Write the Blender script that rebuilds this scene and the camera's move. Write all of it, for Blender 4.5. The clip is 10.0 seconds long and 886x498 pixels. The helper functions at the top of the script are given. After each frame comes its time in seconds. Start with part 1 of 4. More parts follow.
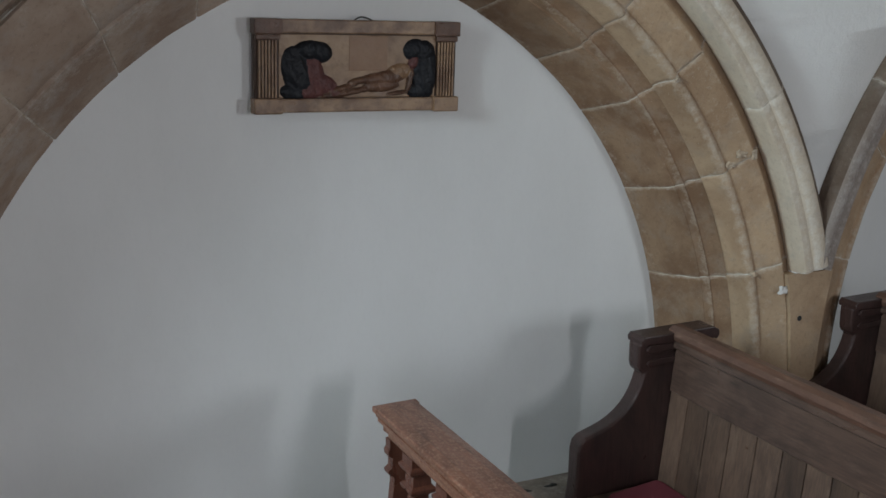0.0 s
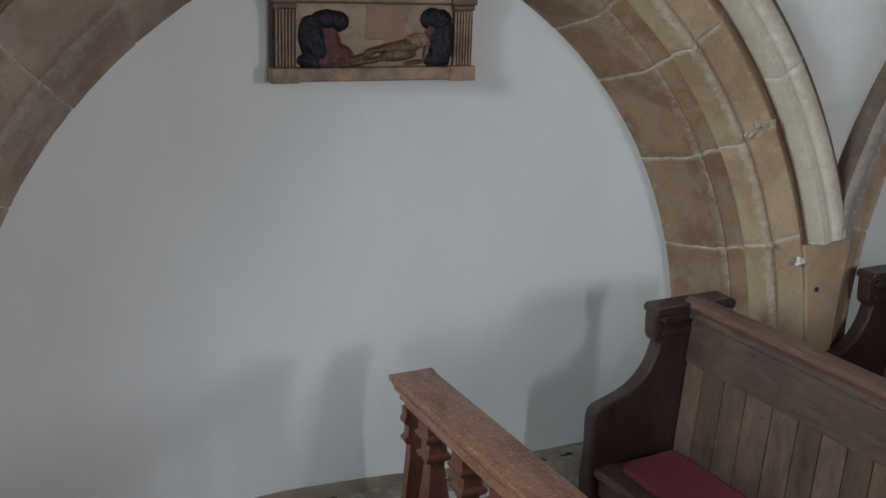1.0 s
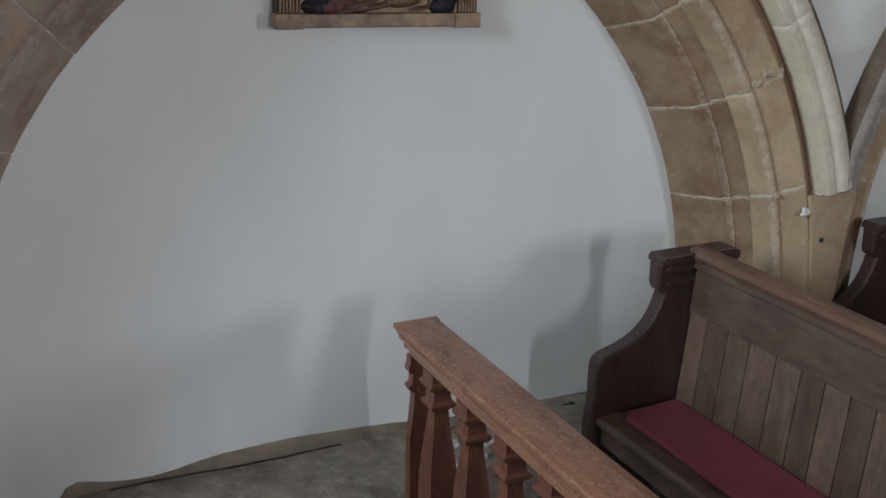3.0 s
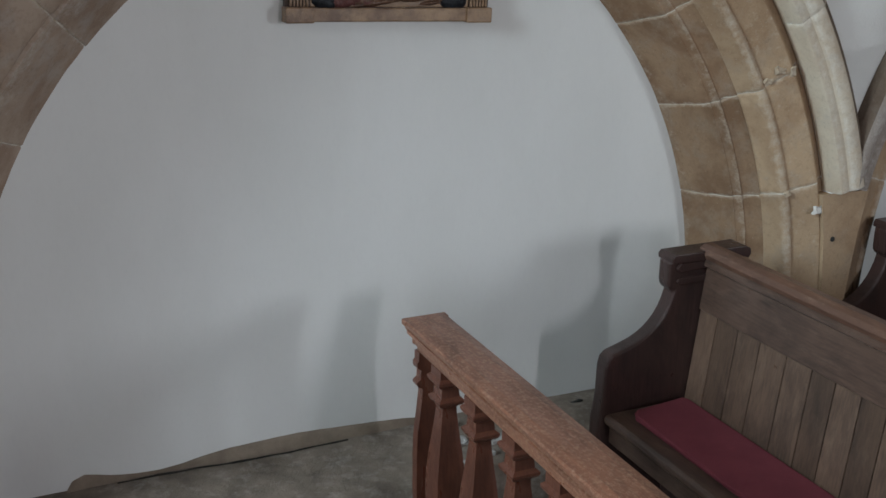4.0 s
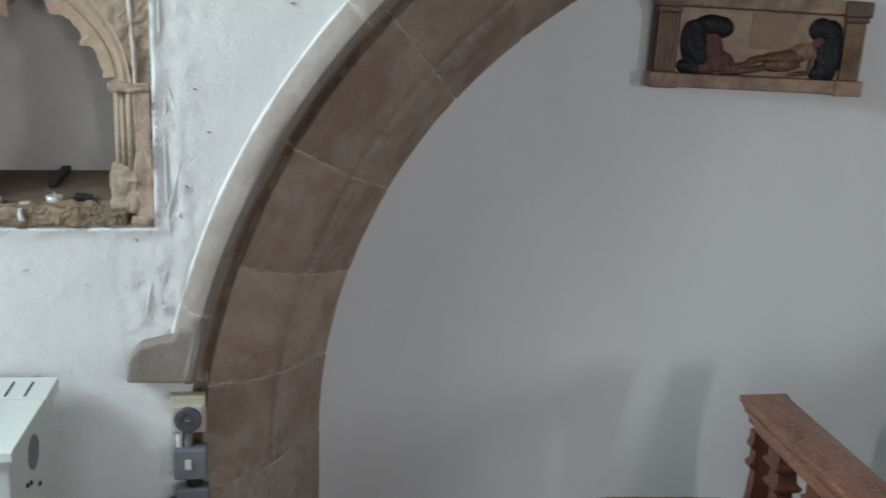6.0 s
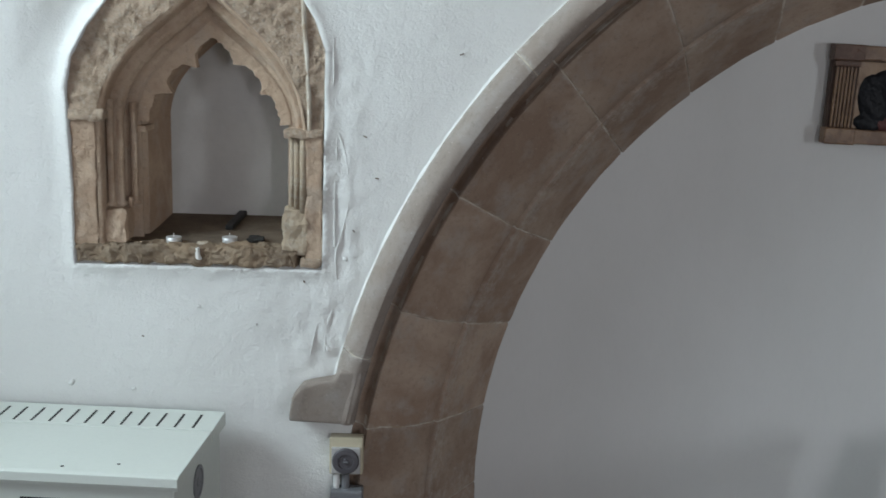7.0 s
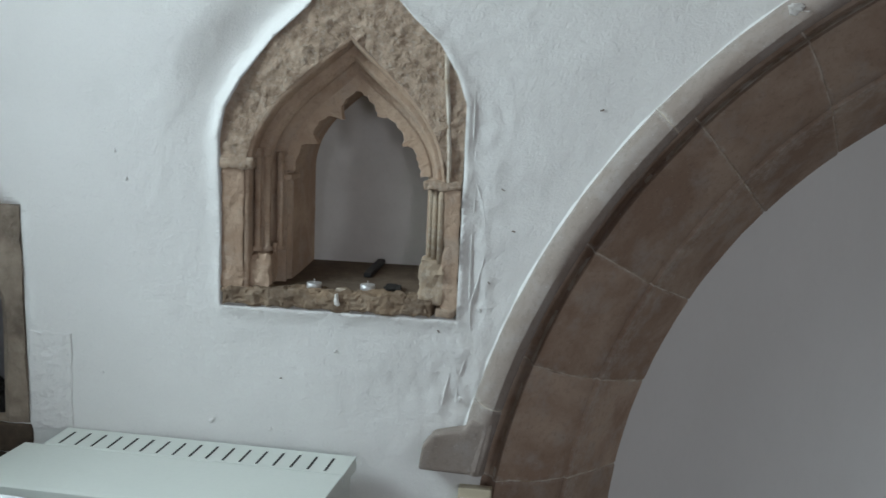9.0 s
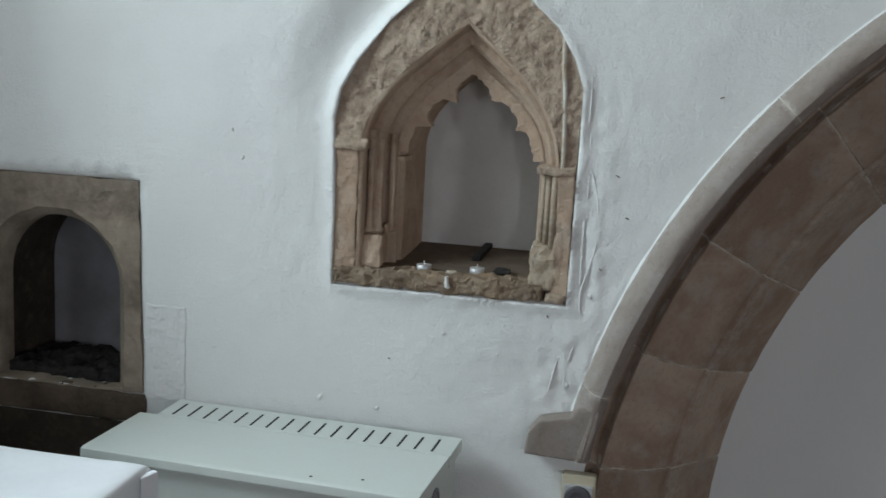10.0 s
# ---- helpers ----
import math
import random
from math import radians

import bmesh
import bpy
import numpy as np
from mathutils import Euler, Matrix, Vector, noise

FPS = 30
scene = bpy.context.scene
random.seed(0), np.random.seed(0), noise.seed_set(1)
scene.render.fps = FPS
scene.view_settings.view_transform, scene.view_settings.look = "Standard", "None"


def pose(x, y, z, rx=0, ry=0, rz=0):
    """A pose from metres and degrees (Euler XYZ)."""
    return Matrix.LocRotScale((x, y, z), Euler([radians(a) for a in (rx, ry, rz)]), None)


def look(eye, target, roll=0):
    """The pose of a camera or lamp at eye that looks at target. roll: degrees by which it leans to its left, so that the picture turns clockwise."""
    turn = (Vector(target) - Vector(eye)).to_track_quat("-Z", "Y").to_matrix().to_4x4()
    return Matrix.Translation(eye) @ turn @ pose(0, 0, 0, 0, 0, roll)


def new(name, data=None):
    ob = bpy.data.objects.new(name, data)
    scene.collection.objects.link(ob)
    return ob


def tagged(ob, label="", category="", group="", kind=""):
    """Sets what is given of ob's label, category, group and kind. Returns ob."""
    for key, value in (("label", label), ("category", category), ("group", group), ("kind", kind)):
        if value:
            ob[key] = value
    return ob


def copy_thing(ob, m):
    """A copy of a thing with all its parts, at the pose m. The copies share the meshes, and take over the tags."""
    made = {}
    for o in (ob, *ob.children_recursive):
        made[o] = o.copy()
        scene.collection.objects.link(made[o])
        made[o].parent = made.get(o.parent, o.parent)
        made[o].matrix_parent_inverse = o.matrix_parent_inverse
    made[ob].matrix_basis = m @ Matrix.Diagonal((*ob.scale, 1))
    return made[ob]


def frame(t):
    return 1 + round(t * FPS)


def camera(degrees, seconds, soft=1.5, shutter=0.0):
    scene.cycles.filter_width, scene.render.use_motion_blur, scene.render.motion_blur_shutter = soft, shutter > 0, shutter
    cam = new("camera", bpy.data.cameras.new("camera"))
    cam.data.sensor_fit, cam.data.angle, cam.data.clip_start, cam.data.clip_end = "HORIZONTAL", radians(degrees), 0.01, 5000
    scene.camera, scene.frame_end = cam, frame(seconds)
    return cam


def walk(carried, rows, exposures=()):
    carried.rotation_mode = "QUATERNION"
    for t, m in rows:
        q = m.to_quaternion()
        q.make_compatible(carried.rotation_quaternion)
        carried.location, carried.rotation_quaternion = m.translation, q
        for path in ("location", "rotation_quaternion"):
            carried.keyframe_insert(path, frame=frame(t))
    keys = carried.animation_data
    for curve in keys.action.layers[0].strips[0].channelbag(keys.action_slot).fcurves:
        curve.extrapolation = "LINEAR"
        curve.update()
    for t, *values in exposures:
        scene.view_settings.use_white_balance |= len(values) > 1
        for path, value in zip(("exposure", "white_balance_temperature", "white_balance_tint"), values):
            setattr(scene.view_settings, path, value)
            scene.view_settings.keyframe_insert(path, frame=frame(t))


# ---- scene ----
cam = camera(44.0, 10.0, shutter=0.3)
PATH = [
    (0, (1.056, -2.661, 1.983), (1.8987, -0.9117, 1.5045), 0.16),
    (0.5, (1.054, -2.655, 1.970), (1.8836, -0.9058, 1.4682), 0.09),
    (1, (1.054, -2.668, 1.980), (1.8634, -0.9174, 1.4507), 0.09),
    (1.5, (1.047, -2.651, 1.965), (1.8564, -0.9074, 1.4137), 0.20),
    (2, (1.048, -2.652, 1.960), (1.8540, -0.9120, 1.3923), 0.33),
    (2.5, (1.044, -2.661, 1.962), (1.8467, -0.9280, 1.3683), 0.24),
    (4, (1.045, -2.646, 1.958), (1.8308, -0.9138, 1.3415), 0.65),
    (4.5, (1.020, -2.634, 1.958), (1.7055, -0.8527, 1.3590), 1.01),
    (5, (0.977, -2.603, 1.954), (1.5680, -0.7831, 1.3730), 1.04),
    (5.5, (0.913, -2.606, 1.961), (1.3725, -0.7406, 1.4062), 1.82),
    (6, (0.885, -2.601, 1.953), (1.1881, -0.6940, 1.4316), 1.93),
    (6.2, (0.891, -2.611, 1.945), (1.1086, -0.6876, 1.4436), 1.67),
    (7.3, (0.906, -2.620, 1.889), (0.8478, -0.6556, 1.5159), 1.51),
    (7.5, (0.924, -2.616, 1.895), (0.8274, -0.6515, 1.5346), 1.33),
    (8, (0.921, -2.629, 1.885), (0.7832, -0.6584, 1.5707), 1.62),
    (8.5, (0.927, -2.628, 1.894), (0.7513, -0.6597, 1.5882), 1.96),
    (9, (0.903, -2.633, 1.905), (0.6507, -0.6746, 1.5867), 2.16),
    (9.5, (0.857, -2.641, 1.905), (0.5414, -0.6941, 1.5707), 2.66),
    (10, (0.821, -2.652, 1.899), (0.4322, -0.7216, 1.5479), 2.97),
]

EXPOSURES = [(0.0, -0.44), (1.0, -0.40), (2.5, -0.32), (4.0, -0.26), (5.0, -0.30), (5.5, -0.36), (6.0, -0.45), (7.5, -0.74), (8.5, -0.86), (10.0, -1.02)]
walk(cam, [(t, look(e, g, r)) for t, e, g, r in PATH], EXPOSURES)

# ---------------------------------------------------------------- light
world = bpy.data.worlds.new("sky")
scene.world = world
world.use_nodes = True
wn = world.node_tree
sky = wn.nodes.new("ShaderNodeTexSky")
sky.sky_type = "NISHITA"
sky.sun_disc = False
sky.sun_elevation, sky.sun_rotation = radians(38), radians(200)
wn.nodes["Background"].inputs["Strength"].default_value = 0.1
wn.links.new(sky.outputs["Color"], wn.nodes["Background"].inputs["Color"])


def window_and_fill_light(place, target, width, height, watts, colour):
    lamp = bpy.data.lights.new("window_and_fill_lamp", "AREA")
    lamp.shape, lamp.size, lamp.size_y, lamp.energy, lamp.color = "RECTANGLE", width, height, watts, colour
    ob = new("window_and_fill_lamp", lamp)
    ob.matrix_world = look(place, target)
    return ob


# two south windows behind the walk, an added fill lamp, and the east window
window_and_fill_light((2.50, -6.22, 2.0), (2.4, 0, 1.6), 0.20, 1.2, 56, (0.95, 0.955, 1.025))
window_and_fill_light((6.1, -6.22, 2.0), (1.6, 0, 1.5), 0.5, 1.4, 98, (0.885, 0.965, 1.03))
# no window known here: fill for the left arch and niche wall
window_and_fill_light((-0.7, -6.22, 2.1), (-0.7, 0, 1.6), 0.5, 1.5, 22, (0.92, 0.955, 1.10))
window_and_fill_light((-2.35, -1.25, 3.4), (0, -1.25, 3.4), 1.3, 1.8, 285, (0.82, 0.98, 1.05))

# ---------------------------------------------------------------- materials


def material(name, colour, rough=0.8, metal=0.0, second=None, scale=6.0, amount=0.5, bump=0.2, bump_scale=60.0, fine=None,
             fine_scale=80.0, fine_amount=0.25, stretch=(1, 1, 1), island=0.0, spec=0.3, relief=0.0):
    """A procedural surface: a broad and a fine variation of colour, and relief."""
    m = bpy.data.materials.new(name)
    m.use_nodes = True
    n, l = m.node_tree.nodes, m.node_tree.links
    b = n["Principled BSDF"]
    b.inputs["Metallic"].default_value = metal
    b.inputs["Specular IOR Level"].default_value = spec
    co = n.new("ShaderNodeTexCoord")
    mp = n.new("ShaderNodeMapping")
    mp.inputs["Scale"].default_value = stretch
    l.new(co.outputs["Object"], mp.inputs["Vector"])

    def noisy(sc, detail=5.0, r=0.6):
        t = n.new("ShaderNodeTexNoise")
        t.inputs["Scale"].default_value, t.inputs["Detail"].default_value, t.inputs["Roughness"].default_value = sc, detail, r
        l.new(mp.outputs["Vector"], t.inputs["Vector"])
        return t

    def ramp(src, lo, hi, top=1.0):
        r = n.new("ShaderNodeMapRange")
        r.inputs["From Min"].default_value, r.inputs["From Max"].default_value, r.inputs["To Max"].default_value = lo, hi, top
        l.new(src, r.inputs["Value"])
        return r.outputs["Result"]

    def mix(fac, a, c):
        x = n.new("ShaderNodeMix")
        x.data_type = "RGBA"
        l.new(fac, x.inputs["Factor"])
        for sock, v in ((x.inputs["A"], a), (x.inputs["B"], c)):
            if isinstance(v, tuple):
                sock.default_value = (*v, 1)
            else:
                l.new(v, sock)
        return x.outputs["Result"]

    second = second or tuple(c * 0.75 for c in colour)
    fine = fine or tuple(c * 0.55 for c in colour)
    broad, grain = noisy(scale), noisy(fine_scale, 6.0, 0.7)
    c = mix(ramp(broad.outputs["Fac"], 0.38, 0.66, amount), colour, second)
    c = mix(ramp(grain.outputs["Fac"], 0.5, 0.75, fine_amount), c, fine)
    if island:
        info = n.new("ShaderNodeObjectInfo")
        h = n.new("ShaderNodeHueSaturation")
        l.new(ramp(info.outputs["Random"], 0, 1, 2 * island), h.inputs["Value"])
        h.inputs["Value"].default_value = 1
        add = n.new("ShaderNodeMath")
        add.operation = "ADD"
        add.inputs[1].default_value = 1 - island
        l.new(ramp(info.outputs["Random"], 0, 1, 2 * island), add.inputs[0])
        l.new(add.outputs["Value"], h.inputs["Value"])
        l.new(c, h.inputs["Color"])
        c = h.outputs["Color"]
    l.new(c, b.inputs["Base Color"])
    l.new(ramp(grain.outputs["Fac"], 0.3, 0.8, 0.2), b.inputs["Roughness"])
    rr = n.new("ShaderNodeMath")
    rr.operation = "ADD"
    rr.inputs[1].default_value = rough - 0.1
    l.new(ramp(grain.outputs["Fac"], 0.3, 0.8, 0.2), rr.inputs[0])
    l.new(rr.outputs["Value"], b.inputs["Roughness"])
    if bump:
        bm_ = n.new("ShaderNodeBump")
        bm_.inputs["Strength"].default_value, bm_.inputs["Distance"].default_value = bump, 0.01
        rel = noisy(bump_scale, 6.0, 0.65)
        height = rel.outputs["Fac"]
        if relief:
            # trowel marks and grit over the broad relief
            grit, add2 = noisy(bump_scale * 6, 4.0, 0.7), n.new("ShaderNodeMath")
            add2.operation = "MULTIPLY_ADD"
            add2.inputs[1].default_value = relief
            l.new(grit.outputs["Fac"], add2.inputs[0])
            l.new(height, add2.inputs[2])
            height = add2.outputs["Value"]
        l.new(height, bm_.inputs["Height"])
        l.new(bm_.outputs["Normal"], b.inputs["Normal"])
    return m


def weathered(name, base, brown, grey, pale, island=0.15, limed=0.8, bump=0.4):
    """Old dressed stone: broad patches, grey growth, pits, and limewash that clings where the mesh says it is worn."""
    m = bpy.data.materials.new(name)
    m.use_nodes = True
    n, l = m.node_tree.nodes, m.node_tree.links
    b = n["Principled BSDF"]
    b.inputs["Roughness"].default_value, b.inputs["Specular IOR Level"].default_value = 0.88, 0.25
    co, info, shift = n.new("ShaderNodeTexCoord"), n.new("ShaderNodeObjectInfo"), n.new("ShaderNodeVectorMath")
    spread = n.new("ShaderNodeMath")
    spread.operation, spread.inputs[1].default_value = "MULTIPLY", 23.0
    l.new(info.outputs["Random"], spread.inputs[0])
    l.new(co.outputs["Object"], shift.inputs[0])
    l.new(spread.outputs["Value"], shift.inputs[1])

    def noisy(sc, detail=5.0, r=0.6, dist=0.0):
        t = n.new("ShaderNodeTexNoise")
        for key, v in (("Scale", sc), ("Detail", detail), ("Roughness", r), ("Distortion", dist)):
            t.inputs[key].default_value = v
        l.new(shift.outputs["Vector"], t.inputs["Vector"])
        return t.outputs["Fac"]

    def ramp(src, lo, hi, top=1.0, low=0.0):
        r = n.new("ShaderNodeMapRange")
        for key, v in (("From Min", lo), ("From Max", hi), ("To Min", low), ("To Max", top)):
            r.inputs[key].default_value = v
        l.new(src, r.inputs["Value"])
        return r.outputs["Result"]

    def mix(fac, a, c):
        x = n.new("ShaderNodeMix")
        x.data_type = "RGBA"
        l.new(fac, x.inputs["Factor"])
        for sock, v in ((x.inputs["A"], a), (x.inputs["B"], c)):
            if isinstance(v, tuple):
                sock.default_value = (*v, 1)
            else:
                l.new(v, sock)
        return x.outputs["Result"]

    def sums(a, c, k=1.0):
        x = n.new("ShaderNodeMath")
        x.operation, x.inputs[1].default_value = "MULTIPLY_ADD", k
        l.new(a, x.inputs[0])
        l.new(c, x.inputs[2])
        return x.outputs["Value"]

    broad, mid, fine, pits, cling = noisy(4.5, 6, 0.6, 0.4), noisy(13, 6, 0.65), noisy(70, 6, 0.7), noisy(190, 3, 0.6), noisy(38, 7, 0.75)
    c = mix(ramp(broad, 0.40, 0.60, 0.95), base, brown)
    c = mix(ramp(mid, 0.50, 0.68, 0.65), c, grey)
    c = mix(ramp(fine, 0.52, 0.74, 0.45), c, tuple(q * 0.6 for q in brown))
    c = mix(ramp(pits, 0.66, 0.74, 0.5), c, pale)
    h = n.new("ShaderNodeHueSaturation")
    l.new(ramp(info.outputs["Random"], 0, 1, 1 + island, 1 - island), h.inputs["Value"])
    l.new(c, h.inputs["Color"])
    wear = n.new("ShaderNodeAttribute")
    wear.attribute_name = "wear"
    c = mix(ramp(sums(cling, wear.outputs["Fac"], 1.5), 1.05, 1.5, limed), h.outputs["Color"], pale)
    l.new(c, b.inputs["Base Color"])
    bp = n.new("ShaderNodeBump")
    bp.inputs["Strength"].default_value, bp.inputs["Distance"].default_value = bump, 0.01
    l.new(sums(fine, sums(pits, mid, 0.25), 0.6), bp.inputs["Height"])
    l.new(bp.outputs["Normal"], b.inputs["Normal"])
    return m


# inner arch order browner and darker, outer paler: uneven light put into the colours
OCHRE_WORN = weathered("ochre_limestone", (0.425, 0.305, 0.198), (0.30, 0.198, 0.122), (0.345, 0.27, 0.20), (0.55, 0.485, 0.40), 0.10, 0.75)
BROWN_SHADED = weathered("shaded_brown_stone", (0.285, 0.188, 0.118), (0.188, 0.112, 0.066), (0.28, 0.215, 0.162), (0.48, 0.41, 0.33), 0.12, 0.75)
TAN_WORN = weathered("brown_limestone", (0.43, 0.335, 0.265), (0.295, 0.207, 0.155), (0.395, 0.345, 0.305), (0.52, 0.47, 0.42), 0.16, 0.75)
# left and right hood: cleaning and uneven light both put into the colour
CREAM_LIT = weathered("lit_cream_hood_limestone", (0.60, 0.525, 0.42), (0.52, 0.43, 0.33), (0.47, 0.42, 0.36), (0.72, 0.69, 0.63), 0.06)
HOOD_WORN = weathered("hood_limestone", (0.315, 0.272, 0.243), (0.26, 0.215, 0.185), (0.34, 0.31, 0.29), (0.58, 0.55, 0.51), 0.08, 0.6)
HOOD_DARK = weathered("dark_hood_limestone", (0.17, 0.13, 0.10), (0.12, 0.085, 0.062), (0.20, 0.165, 0.14), (0.40, 0.36, 0.31), 0.08)
PLASTER = material("white_plaster", (0.80, 0.805, 0.79), 0.85, second=(0.75, 0.75, 0.735), scale=2.2, amount=0.7, bump=0.5, bump_scale=26, fine_scale=140, fine_amount=0.08, relief=0.55)
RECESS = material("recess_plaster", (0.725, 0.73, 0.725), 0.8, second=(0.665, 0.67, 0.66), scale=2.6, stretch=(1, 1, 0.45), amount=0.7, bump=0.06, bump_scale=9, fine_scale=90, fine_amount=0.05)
# back of the aumbry: plaster with the recess's shade put into its grey
SHADED_PLASTER = material("shaded_plaster", (0.26, 0.26, 0.275), 0.9, second=(0.17, 0.168, 0.17), scale=6, amount=0.8, bump=0.15, bump_scale=20)
NICHE_BACK = material("niche_plaster", (0.66, 0.66, 0.65), 0.85, second=(0.55, 0.55, 0.54), scale=5, amount=0.6, bump=0.1, bump_scale=20, fine_amount=0.08)
STONE_LIMED = material("limewashed_roll", (0.45, 0.36, 0.265), 0.9, second=(0.33, 0.26, 0.19), scale=13, amount=0.9, fine=(0.70, 0.67, 0.60), fine_scale=30, fine_amount=0.5, bump=0.5, bump_scale=50, relief=0.3)
STONE_GREY = material("lichen_grey_limestone", (0.285, 0.208, 0.14), 0.9, second=(0.16, 0.118, 0.085), scale=9, amount=0.95, fine=(0.48, 0.42, 0.34), fine_scale=26, fine_amount=0.5, bump=0.4, bump_scale=40, relief=0.25, island=0.25)
AUMBRY_STONE = material("weathered_dark_limestone", (0.345, 0.285, 0.225), 0.9, second=(0.14, 0.11, 0.085), scale=7, amount=0.9, fine=(0.42, 0.37, 0.31), fine_scale=30, fine_amount=0.4, bump=0.6, bump_scale=35, relief=0.3)
# the aumbry's shade put into the colour, over some real grime
STONE_SHADED = material("shaded_stone", (0.062, 0.046, 0.035), 0.9, second=(0.035, 0.026, 0.02), scale=8, amount=0.8, fine=(0.22, 0.18, 0.14), fine_scale=30, fine_amount=0.3, bump=0.4)
DIRT_SHADE = material("dirt_and_shade_black", (0.03, 0.028, 0.026), 0.95, second=(0.015, 0.014, 0.013), scale=12, amount=0.8, bump=0.4)
STONE_STAIN_SHADE = material("stained_shaded_stone", (0.12, 0.088, 0.064), 0.9, second=(0.055, 0.041, 0.03), scale=10, amount=0.9, bump=0.4)
DARK_SILL = material("grimy_sill", (0.15, 0.115, 0.085), 0.85, second=(0.10, 0.075, 0.055), scale=14, amount=0.8, fine=(0.30, 0.24, 0.18), fine_scale=40, fine_amount=0.4, bump=0.4)
STONE_NICHE = weathered("niche_limestone", (0.58, 0.445, 0.335), (0.42, 0.298, 0.215), (0.50, 0.41, 0.335), (0.66, 0.60, 0.52), 0.06, 0.8, 0.8)
STONE_ROUGH = material("hacked_limestone", (0.70, 0.545, 0.415), 0.92, second=(0.40, 0.285, 0.205), scale=26, amount=0.9, fine=(0.74, 0.68, 0.59), fine_scale=75, fine_amount=0.75, bump=1.0, bump_scale=110, relief=0.6)
MORTAR = material("lime_mortar", (0.66, 0.62, 0.55), 0.9, second=(0.40, 0.31, 0.22), scale=22, amount=1.0, bump=0.4)
MORTAR_WHITE = material("white_mortar", (0.74, 0.73, 0.70), 0.9, bump=0.4)
LEDGE = material("worn_grey_stone", (0.215, 0.178, 0.145), 0.75, second=(0.105, 0.086, 0.07), scale=7, amount=0.9, fine=(0.42, 0.39, 0.36), fine_scale=22, fine_amount=0.55, bump=0.7, bump_scale=25, relief=0.4)
FLAKE = material("pale_flaking_stone", (0.42, 0.41, 0.40), 0.8, second=(0.20, 0.19, 0.18), scale=20, amount=0.9, bump=0.5, bump_scale=60)
GRIME = material("grimy_daub", (0.25, 0.20, 0.155), 0.9, second=(0.13, 0.10, 0.078), scale=7, amount=0.8, bump=0.3, bump_scale=30)
# for the unseen south and west walls, darkened to cut bounced fill
DIM_WALL = material("dim_closing_wall", (0.36, 0.33, 0.29), 0.9, second=(0.24, 0.215, 0.18), scale=4, amount=0.8, bump=0.4, bump_scale=12)
FLOOR = material("floor_stone", (0.21, 0.19, 0.165), 0.7, second=(0.14, 0.125, 0.108), scale=3, amount=0.8, bump=0.15)


def oak(name, colour, dark, worn, along, rough=0.4, island=0.0, worn_amount=0.5, rub_scale=26, rub_stretch=0.3, rub_from=0.54):
    """Old oak: streaked grain along one axis, dirt in blotches, rubbed paler patches and a waxy gloss."""
    m = bpy.data.materials.new(name)
    m.use_nodes = True
    n, l = m.node_tree.nodes, m.node_tree.links
    b = n["Principled BSDF"]
    co = n.new("ShaderNodeTexCoord")

    def noisy(sc, st, detail, r, dist=0.0):
        mp = n.new("ShaderNodeMapping")
        mp.inputs["Scale"].default_value = st
        l.new(co.outputs["Object"], mp.inputs["Vector"])
        t = n.new("ShaderNodeTexNoise")
        t.inputs["Scale"].default_value, t.inputs["Detail"].default_value, t.inputs["Roughness"].default_value, t.inputs["Distortion"].default_value = sc, detail, r, dist
        l.new(mp.outputs["Vector"], t.inputs["Vector"])
        return t.outputs["Fac"]

    def ramp(src, lo, hi, top=1.0, base=0.0):
        r = n.new("ShaderNodeMapRange")
        for key, v in (("From Min", lo), ("From Max", hi), ("To Min", base), ("To Max", top)):
            r.inputs[key].default_value = v
        l.new(src, r.inputs["Value"])
        return r.outputs["Result"]

    def mix(fac, a, c):
        x = n.new("ShaderNodeMix")
        x.data_type = "RGBA"
        l.new(fac, x.inputs["Factor"])
        for sock, v in ((x.inputs["A"], a), (x.inputs["B"], c)):
            if isinstance(v, tuple):
                sock.default_value = (*v, 1)
            else:
                l.new(v, sock)
        return x.outputs["Result"]

    st = tuple(0.06 if k == along else 1.0 for k in "xyz")
    grain = noisy(150, st, 5, 0.6, 0.3)
    blot = noisy(9, tuple(0.45 if k == along else 1.0 for k in "xyz"), 6, 0.65, 0.6)
    rub = noisy(rub_scale, tuple(rub_stretch if k == along else 1.0 for k in "xyz"), 7, 0.75)
    c = mix(ramp(grain, 0.40, 0.70, 0.5), colour, dark)
    c = mix(ramp(blot, 0.46, 0.70, 0.8), c, dark)
    c = mix(ramp(rub, rub_from, rub_from + 0.24, worn_amount * 0.8), c, worn)
    if island:
        info = n.new("ShaderNodeObjectInfo")
        h = n.new("ShaderNodeHueSaturation")
        l.new(ramp(info.outputs["Random"], 0, 1, 1 + island, 1 - island), h.inputs["Value"])
        l.new(c, h.inputs["Color"])
        c = h.outputs["Color"]
    l.new(c, b.inputs["Base Color"])
    l.new(ramp(blot, 0.3, 0.7, rough + 0.16, rough - 0.08), b.inputs["Roughness"])
    b.inputs["Specular IOR Level"].default_value = 0.5
    bp = n.new("ShaderNodeBump")
    bp.inputs["Strength"].default_value, bp.inputs["Distance"].default_value = 0.25, 0.004
    l.new(grain, bp.inputs["Height"])
    l.new(bp.outputs["Normal"], b.inputs["Normal"])
    return m


PEW_OAK = oak("dark_oak", (0.112, 0.068, 0.051), (0.030, 0.019, 0.016), (0.25, 0.17, 0.13), "y", 0.33, 0.0, 0.5)
END_OAK = oak("dark_end_oak", (0.050, 0.027, 0.024), (0.020, 0.012, 0.011), (0.13, 0.075, 0.062), "z", 0.30, 0.0, 0.3)
